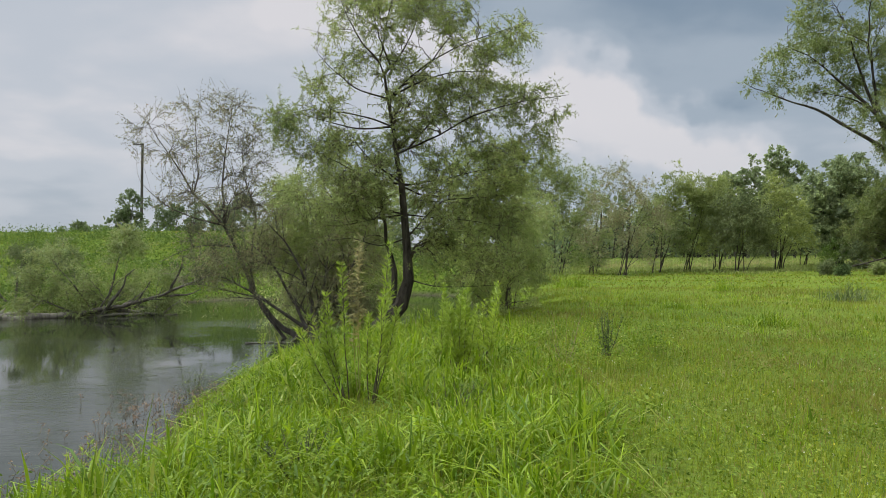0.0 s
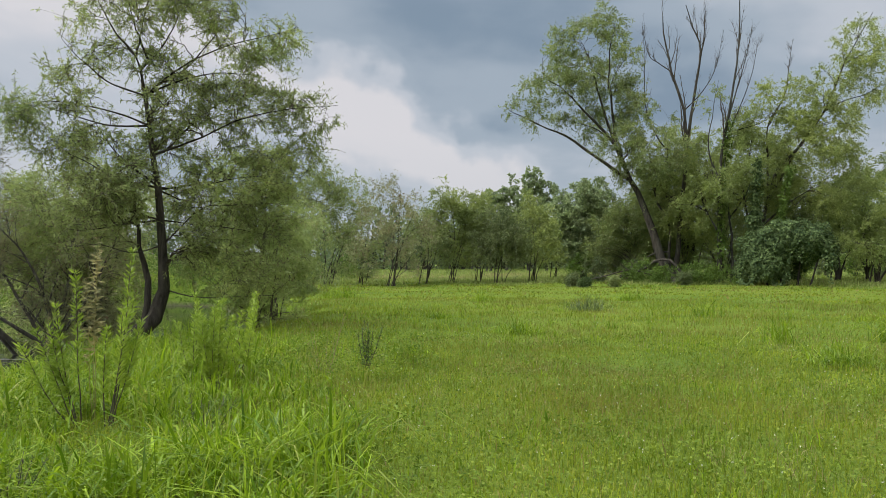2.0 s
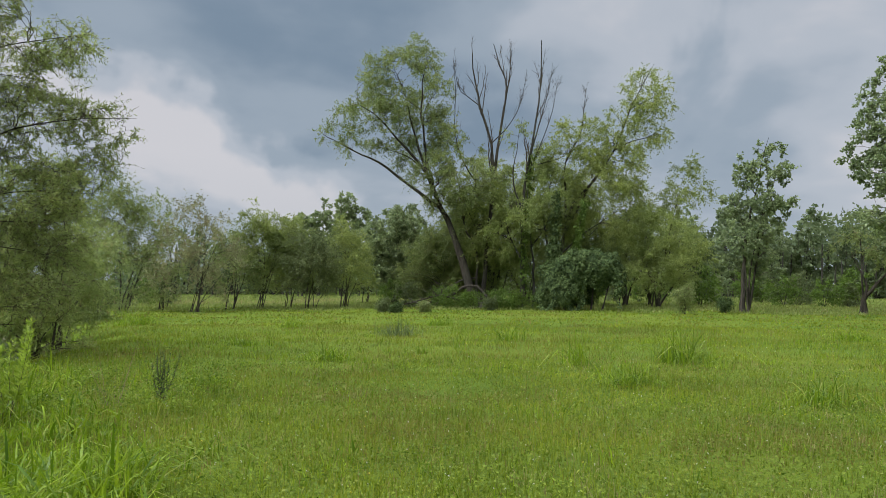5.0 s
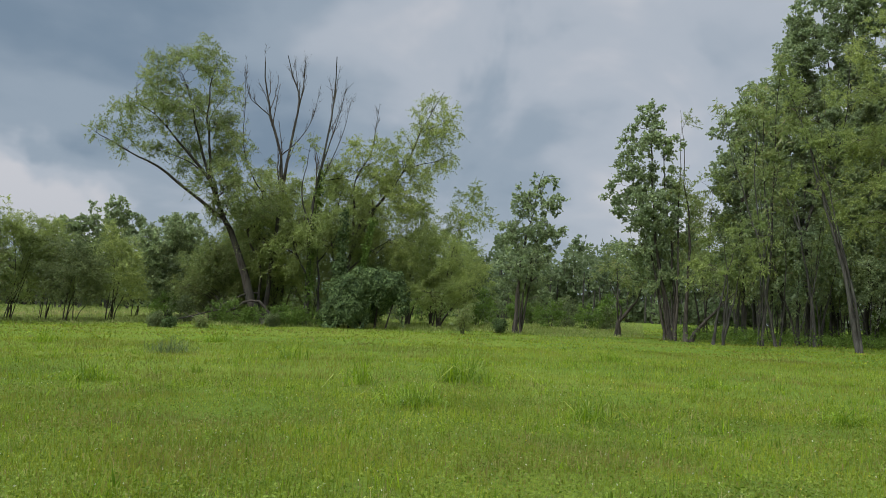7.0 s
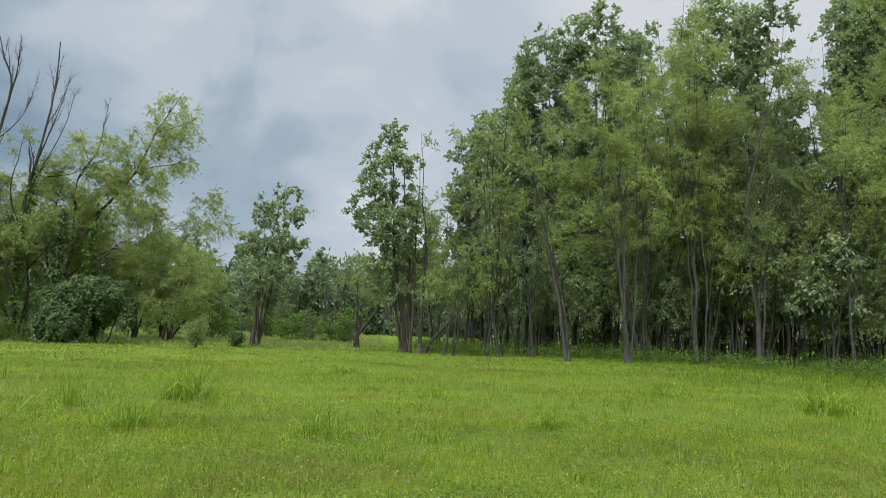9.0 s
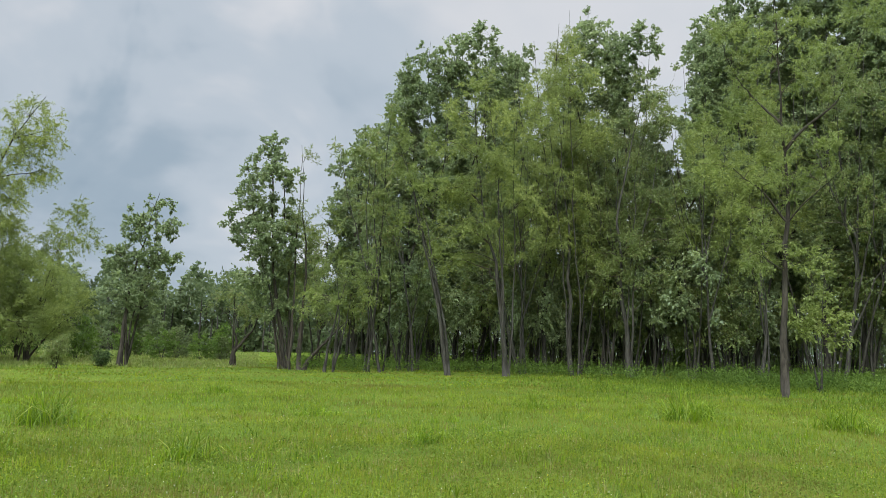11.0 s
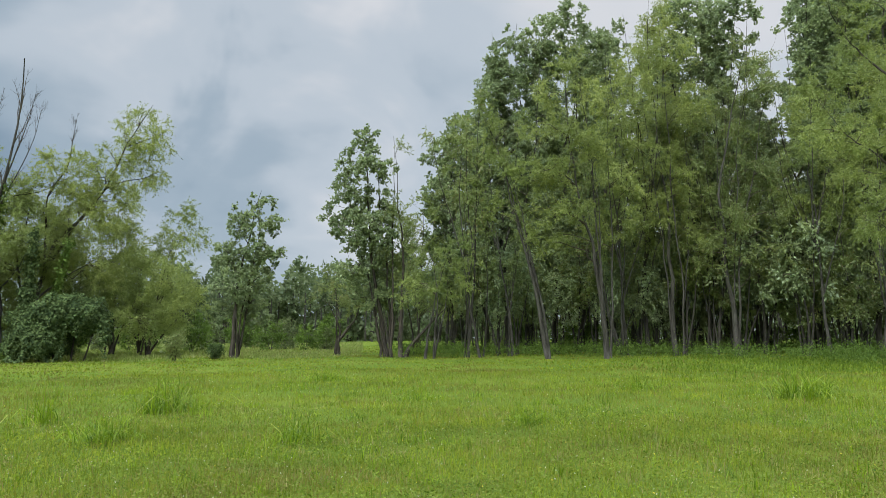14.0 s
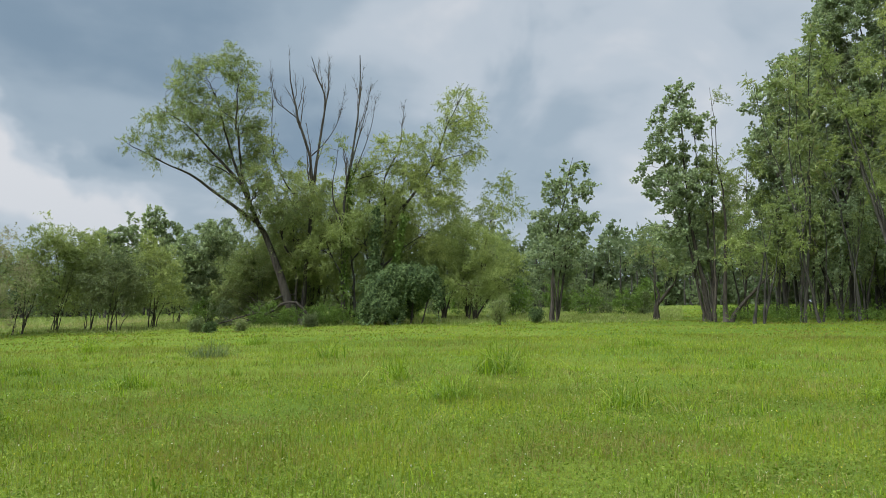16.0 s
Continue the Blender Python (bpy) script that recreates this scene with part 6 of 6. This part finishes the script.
def build_grass():
    rng = np.random.default_rng(500)
    # short turf, thinning and coarsening with distance
    for label, count, r0, r1, h, w, sections in (("near", 175000, 2.8, 13.0, 0.095, 0.0042, 2), ("middle", 170000, 12.5, 28.0, 0.105, 0.0075, 1), ("far", 130000, 27.0, 62.0, 0.07, 0.035, 1)):
        p = on_land(*scatter(rng, count, -36, 114, r0, r1, 1.5), 0.2)
        lush = patchy(p, 0.8, 3.0)
        hh = h * (0.5 + 0.9 * lush) * rng.uniform(0.5, 1.4, len(p))
        v, q, t = blades(p, hh, w * rng.uniform(0.6, 1.3, len(p)), rng, 0.5, sections)
        stuff("meadow_grass", v, q, t, GRASS, "short bright yellow-green meadow grass", "grass")
    for count, r0, r1, az0, az1, h, w, sections in ((26000, 0.3, 4.2, 0, 360, 0.10, 0.0042, 2), (60000, 3.6, 24.0, 113, 325, 0.13, 0.008, 1)):
        p = on_land(*scatter(rng, count, az0, az1, r0, r1, 1.6), 0.2)
        v, q, t = blades(p, h * (0.5 + 0.9 * patchy(p, 0.8, 3.0)) * rng.uniform(0.5, 1.4, len(p)), w * rng.uniform(0.6, 1.3, len(p)), rng, 0.5, sections)
        stuff("meadow_grass", v, q, t, GRASS, "short bright yellow-green meadow grass", "grass")
    # coarser clumps that stand a little above the turf
    for count, n, mat, h0, w0, far in ((3400, 12, TALL_GRASS, 0.22, 0.007, 24.0), (900, 13, WEED_DRY, 0.20, 0.003, 16.0)):
        c = on_land(*scatter(rng, count, -8, 113, 4.0, far, 1.4), 1.5)
        c = c[patchy(c, 0.7, 6.0) > rng.uniform(0.1, 0.9, len(c))]
        p = np.repeat(c, n, 0)
        p[:, :2] += rng.normal(0, 0.075, (len(p), 2))
        p[:, 2] = ground_z(p[:, 0], p[:, 1]) - 0.01
        v, q, t = blades(p, h0 * np.repeat(rng.uniform(0.45, 1.1, len(c)), n) * rng.uniform(0.5, 1.1, len(p)), w0 * rng.uniform(0.5, 1.3, len(p)), rng, 0.7, 2)
        stuff("grass_clumps", v, q, t, mat, "coarse green grass clumps in the turf" if mat is TALL_GRASS else "thin dry straw stalks in the turf", "grass")
    # broad low leaves of meadow weeds
    c = on_land(*scatter(rng, 2400, -6, 113, 4.0, 15.0, 1.3), 1.5)
    c = c[patchy(c, 0.6, 13.0) > rng.uniform(0.2, 0.9, len(c))]
    p = np.repeat(c, 9, 0)
    p[:, :2] += rng.normal(0, 0.04, (len(p), 2))
    p[:, 2] += rng.uniform(0.03, 0.12, len(p))
    f = rng.uniform(0.6, 1.4, len(p))
    v, q = leaf_quads(p, unit(np.column_stack([rng.normal(0, 1, (len(p), 2)), rng.uniform(0.0, 0.6, len(p))])), 0.038 * f, 0.008 * f, rng)
    stuff("broadleaf_weeds", v, q, None, HERB, "low broad-leaved weeds scattered through the turf", "weeds")
    # small round leaves of clover and other low herbs
    p = on_land(*scatter(rng, 170000, -38, 112, 2.6, 15.0, 1.4), 0.5)
    p = p[patchy(p, 1.1, 9.0) * 0.9 + 0.1 > rng.random(len(p))]
    p[:, 2] += rng.uniform(0.03, 0.09, len(p))
    dr = unit(np.column_stack([rng.normal(0, 1, (len(p), 2)), rng.uniform(0.0, 0.7, len(p))]))
    f = rng.uniform(0.7, 1.5, len(p))
    v, q = leaf_quads(p, dr, 0.023 * f, 0.0085 * f, rng)
    stuff("clover", v, q, None, CLOVER, "low clover and small herbs in the turf", "clover")
    for name, mat, count, size in (("clover_flowers", PETAL, 1500, 0.0055), ("yellow_flowers", PETAL_YELLOW, 700, 0.006)):
        p = on_land(*scatter(rng, count, -5, 112, 5.0, 26.0, 1.4), 1.5)
        p[:, 2] += rng.uniform(0.09, 0.16, len(p))
        p = np.repeat(p, 6, 0) + rng.normal(0, size * 0.4, (len(p) * 6, 3))
        v, q = leaf_quads(p, unit(rng.normal(0, 1, p.shape)), np.full(len(p), size * 1.6), np.full(len(p), size * 0.7), rng)
        stuff(name, v, q, None, mat, "tiny white clover heads dotted in the turf" if mat is PETAL else "tiny yellow flowers dotted in the turf", "flowers")
    # tall broad-bladed grass along the bank
    c = on_land(*scatter(rng, 3600, -42, 8, 3.6, 16.5, 1.3), 0.25)
    az = np.degrees(np.arctan2(c[:, 0], c[:, 1]))
    r = np.hypot(c[:, 0], c[:, 1])
    edge = 9 - 1.1 * (r - 4) + 5 * (patchy(c, 0.9, 1.0) - 0.5) + rng.normal(0, 3.5, len(c))
    gap = (np.abs(c[:, 0] + 1.29 * r / 7.8) < 0.34) & (r > 6.0) & (r < 8.1)
    c = c[~gap & (az < edge) & (patchy(c, 1.3, 5.0) + 0.25 > rng.random(len(c)))]
    size = rng.uniform(0.5, 1.2, len(c)) * (0.35 + 0.95 * patchy(c, 1.4, 2.0))
    n = 15
    p = np.repeat(c, n, 0)
    p[:, :2] += rng.normal(0, 0.10, (len(p), 2))
    p[:, 2] = ground_z(p[:, 0], p[:, 1]) - 0.01
    hh = np.repeat(size, n) * 0.47 * rng.uniform(0.5, 1.15, len(p)) * (0.5 + 0.5 * ease(0.3, 2.0, pond_distance(p[:, 0], p[:, 1])))
    v, q, t = blades(p, hh, 0.005 + 0.013 * rng.random(len(p)) ** 2.0, rng, 1.05, 4)
    stuff("tall_grass", v, q, t, TALL_GRASS, "tall broad-bladed bright green grass on the pond bank", "tall grass")
    # low leafy herbs between the tall blades
    k = on_land(*scatter(rng, 1300, -42, 14, 4.4, 15.0, 1.2), 0.1)
    k = k[patchy(k, 0.8, 11.0) > rng.uniform(0.25, 0.9, len(k))]
    p = np.repeat(k, 34, 0)
    p += rng.normal(0, 1, p.shape) * np.array([0.11, 0.11, 0.0])
    p[:, 2] = ground_z(p[:, 0], p[:, 1]) + rng.uniform(0.04, 0.42, len(p)) * np.repeat(rng.uniform(0.5, 1.0, len(k)), 34)
    f = rng.uniform(0.6, 1.4, len(p))
    v, q = leaf_quads(p, unit(rng.normal(0, 1, p.shape) * np.array([1, 1, 0.4]) + np.array([0, 0, 0.25])), 0.042 * f, 0.0075 * f, rng)
    stuff("bank_herbs", v, q, None, HERB, "small leafy herbs growing through the bank grass", "herbs")
    # rough grass on the far bank and the levee
    p = on_land(*scatter(rng, 60000, -48, 4, 24.0, 62.0, 1.2), 0.1)
    u = -0.43 * p[:, 0] + 0.90 * p[:, 1]
    p = p[(u > 26) & (u < 42.5)]
    v, q, t = blades(p, rng.uniform(0.06, 0.18, len(p)), rng.uniform(0.03, 0.06, len(p)), rng, 1.0, 1)
    stuff("levee_grass", v, q, t, UNDERGROWTH, "rough green grass and weeds on the levee", "grass")
    k = on_land(*scatter(rng, 2800, -48, 2, 24.0, 56.0, 1.2), 0.1)
    u = -0.43 * k[:, 0] + 0.90 * k[:, 1]
    k = k[(u > 27) & (u < 42.5)]
    p = np.repeat(k, 64, 0)
    p += rng.normal(0, 1, p.shape) * np.array([0.45, 0.45, 0.16]) * np.repeat(rng.uniform(0.4, 1.5, len(k)), 64)[:, None] + np.array([0, 0, 0.15])
    v, q = leaf_quads(p, unit(rng.normal(0, 1, p.shape) + np.array([0, 0, 0.4])), rng.uniform(0.07, 0.14, len(p)), rng.uniform(0.02, 0.038, len(p)), rng)
    stuff("levee_weeds", v, q, None, UNDERGROWTH, "leafy green weeds covering the levee slope", "weeds")
    # leafy weeds along the front of the wood and under the willows
    k = on_land(*scatter(rng, 1700, 62, 112, 32.0, 50.0, 1.0))
    k = k[patchy(k, 0.5, 4.0) > rng.uniform(0.15, 0.7, len(k))]
    k = k[(np.hypot(k[:, 0], k[:, 1]) > 38.5 - 6 * ease(80, 98, np.degrees(np.arctan2(k[:, 0], k[:, 1]))))]
    p = np.repeat(k, 60, 0)
    p += rng.normal(0, 1, p.shape) * np.array([0.45, 0.45, 0.22]) * np.repeat(rng.uniform(0.4, 1.5, len(k)), 60)[:, None] + np.array([0, 0, 0.3])
    v, q = leaf_quads(p, unit(rng.normal(0, 1, p.shape) + np.array([0, 0, 0.5])), rng.uniform(0.08, 0.17, len(p)), rng.uniform(0.012, 0.03, len(p)), rng)
    stuff("undergrowth", v, q, None, UNDERGROWTH, "leafy green undergrowth along the edge of the wood", "undergrowth")
    # a fringe of taller grass before the wood
    p = on_land(*scatter(rng, 30000, 78, 112, 24.0, 41.0, 1.2))
    p = p[patchy(p, 0.45, 7.0) * (0.25 + 0.75 * ease(78, 90, np.degrees(np.arctan2(p[:, 0], p[:, 1])))) > rng.random(len(p))]
    v, q, t = blades(p, rng.uniform(0.08, 0.28, len(p)), rng.uniform(0.008, 0.018, len(p)), rng, 1.0, 2)
    stuff("fringe_grass", v, q, t, HERB, "taller fresh green grass fringing the wood", "grass")
    # rank grass at the foot of the willows and dull meadow behind them
    RANK = leaf_material("rank_grass_blade", (0.17, 0.22, 0.05), (0.36, 0.40, 0.14), 0.4, 0.6, (0.30, 0.27, 0.13), 0.9, 0.2)
    p = on_land(*scatter(rng, 26000, 2, 60, 36.5, 47.0, 1.0))
    edge = 40.5 + 1.2 * np.sin(0.55 * np.degrees(np.arctan2(p[:, 0], p[:, 1])))
    p = p[(np.hypot(p[:, 0], p[:, 1]) > edge) & (patchy(p, 0.5, 2.0) > rng.uniform(0.0, 0.8, len(p)))]
    v, q, t = blades(p, rng.uniform(0.1, 0.28, len(p)), rng.uniform(0.012, 0.028, len(p)), rng, 0.7, 2)
    stuff("rank_grass", v, q, t, RANK, "taller rough green grass at the foot of the willows", "grass")
    p = on_land(*scatter(rng, 60000, 4, 60, 45.0, 78.0, 1.0))
    v, q, t = blades(p, rng.uniform(0.08, 0.22, len(p)), rng.uniform(0.02, 0.045, len(p)), rng, 0.7, 1)
    stuff("rank_grass", v, q, t, RANK, "dull rough grass beyond the row of willows", "grass")
    # a strip of dry pale grass at the far end of the meadow
    p = on_land(*scatter(rng, 9000, 9, 34, 50.0, 60.0, 1.0))
    p = p[patchy(p, 0.25, 8.0) > rng.uniform(0.1, 0.8, len(p))]
    v, q, t = blades(p, rng.uniform(0.12, 0.34, len(p)), rng.uniform(0.012, 0.03, len(p)), rng, 0.6, 1)
    stuff("dry_grass", v, q, t, WEED_DRY, "pale dry grass along the far meadow edge", "grass")
    # waterside plants with pinkish seed heads
    x, y = rng.normal(-4.05, 0.55, 280), rng.uniform(5.2, 11.6, 280)
    x -= 0.18 * (y - 8)
    base = np.column_stack([x, y, np.maximum(ground_z(x, y), WATER - 0.05)])
    top = base + np.column_stack([rng.normal(0, 0.08, (280, 2)), rng.uniform(0.05, 0.20, 280)])
    lines = np.stack([base, (base + top) / 2 + rng.normal(0, 0.02, base.shape), top], 1)
    pieces = [tubes(lines, np.full((280, 3), 0.003), 3)]
    p = np.repeat(top, 9, 0) + rng.normal(0, 0.022, (280 * 9, 3))
    pieces.append(leaf_quads(p, unit(rng.normal(0, 1, p.shape)), np.full(len(p), 0.03), np.full(len(p), 0.008), rng))
    v, q = joined(pieces)
    stuff("smartweed", v, q, None, REED_PINK, "pinkish waterside weeds with small seed heads", "water plants")


build_grass()

# ---- thin young trunks in the wood ----
def young_tree(seed):
    return tall_tree("young_tree", 10, 1.2, WILLOW_HABIT, WILLOW, BARK_GREY, seed, "thin young trunk in the shade of the wood", forks=1, branches=7, leaves=5, leaf=(0.21, 0.027), low=0.42, bough=3, twigs=4)


YOUNG = [young_tree(90), young_tree(91), young_tree(92)]
for i in range(30):
    mid, near = 69.0 + 40.0 * (i + rng.uniform(-0.7, 0.7)) / 30, rng.uniform(39.0, 54.0)
    for k in range(rng.integers(1, 6)):
        plant_tree(YOUNG[(i + k) % 3], mid + rng.normal(0, 0.5), near + rng.normal(0, 0.8), rng.uniform(0.5, 1.4), rng.uniform(0, 360), rng.uniform(0, 15))
BRUSH = [bush_tree("understory_shrub", 0, 0, 2.4, 2.6, mat, 190 + i, "low leafy brush at the foot of the wood", leaf=(0.16, 0.034), leaves=5, branches=6, stems=5, category="shrub", low=0.08, group="brush in the wood", bark=BARK_GREY, bough=3, twigs=5) for i, mat in enumerate((WILLOW_DARK, UNDERGROWTH))]
for i in range(22):
    az = 70.0 + 41.0 * (i + rng.uniform(-0.5, 0.5)) / 22
    plant_tree(BRUSH[i % 2], az, rng.uniform(45, 62), rng.uniform(0.5, 1.3), rng.uniform(0, 360))
UNDERSTORY = [bush_tree("understory_tree", 0, 0, 6.0, 4.0, mat, 95 + i, "leafy understory tree in the shade of the wood", leaf=(0.17, 0.042), leaves=7, branches=10, stems=3, low=0.42, group="woodland trees", bark=BARK_GREY, bough=3, twigs=5) for i, mat in enumerate((WILLOW, COTTONWOOD, WILLOW))]
for i in range(32):
    az = 68.0 + 42.5 * (i + rng.uniform(-0.4, 0.4)) / 32
    plant_tree(UNDERSTORY[i % 3], az, rng.uniform(42.5, 54), rng.uniform(0.6, 1.15), rng.uniform(0, 360), rng.uniform(0, 6))
for i in range(20):
    az = 68.5 + 28.0 * (i + rng.uniform(-0.4, 0.4)) / 20
    plant_tree(UNDERSTORY[1 if i % 3 else 2], az, rng.uniform(42.0, 46.0), rng.uniform(0.8, 1.3), rng.uniform(0, 360), rng.uniform(0, 6))
for i in range(44):
    az = 4.5 + 55.0 * (i + rng.uniform(-0.4, 0.4)) / 44
    if 10.5 < az < 25:
        continue
    low = plant_tree(BRUSH[i % 2], az, rng.uniform(44.0, 51.0) if az < 31 else rng.uniform(52.0, 64.0), rng.uniform(0.35, 0.7) if az < 31 else rng.uniform(0.6, 1.1), rng.uniform(0, 360))
    tagged(low, "low dull green brush under the meadow-edge willows", group="brush at the meadow edge")
for proto in YOUNG + BRUSH + UNDERSTORY:
    for o in (*proto.children_recursive, proto):
        bpy.data.objects.remove(o)
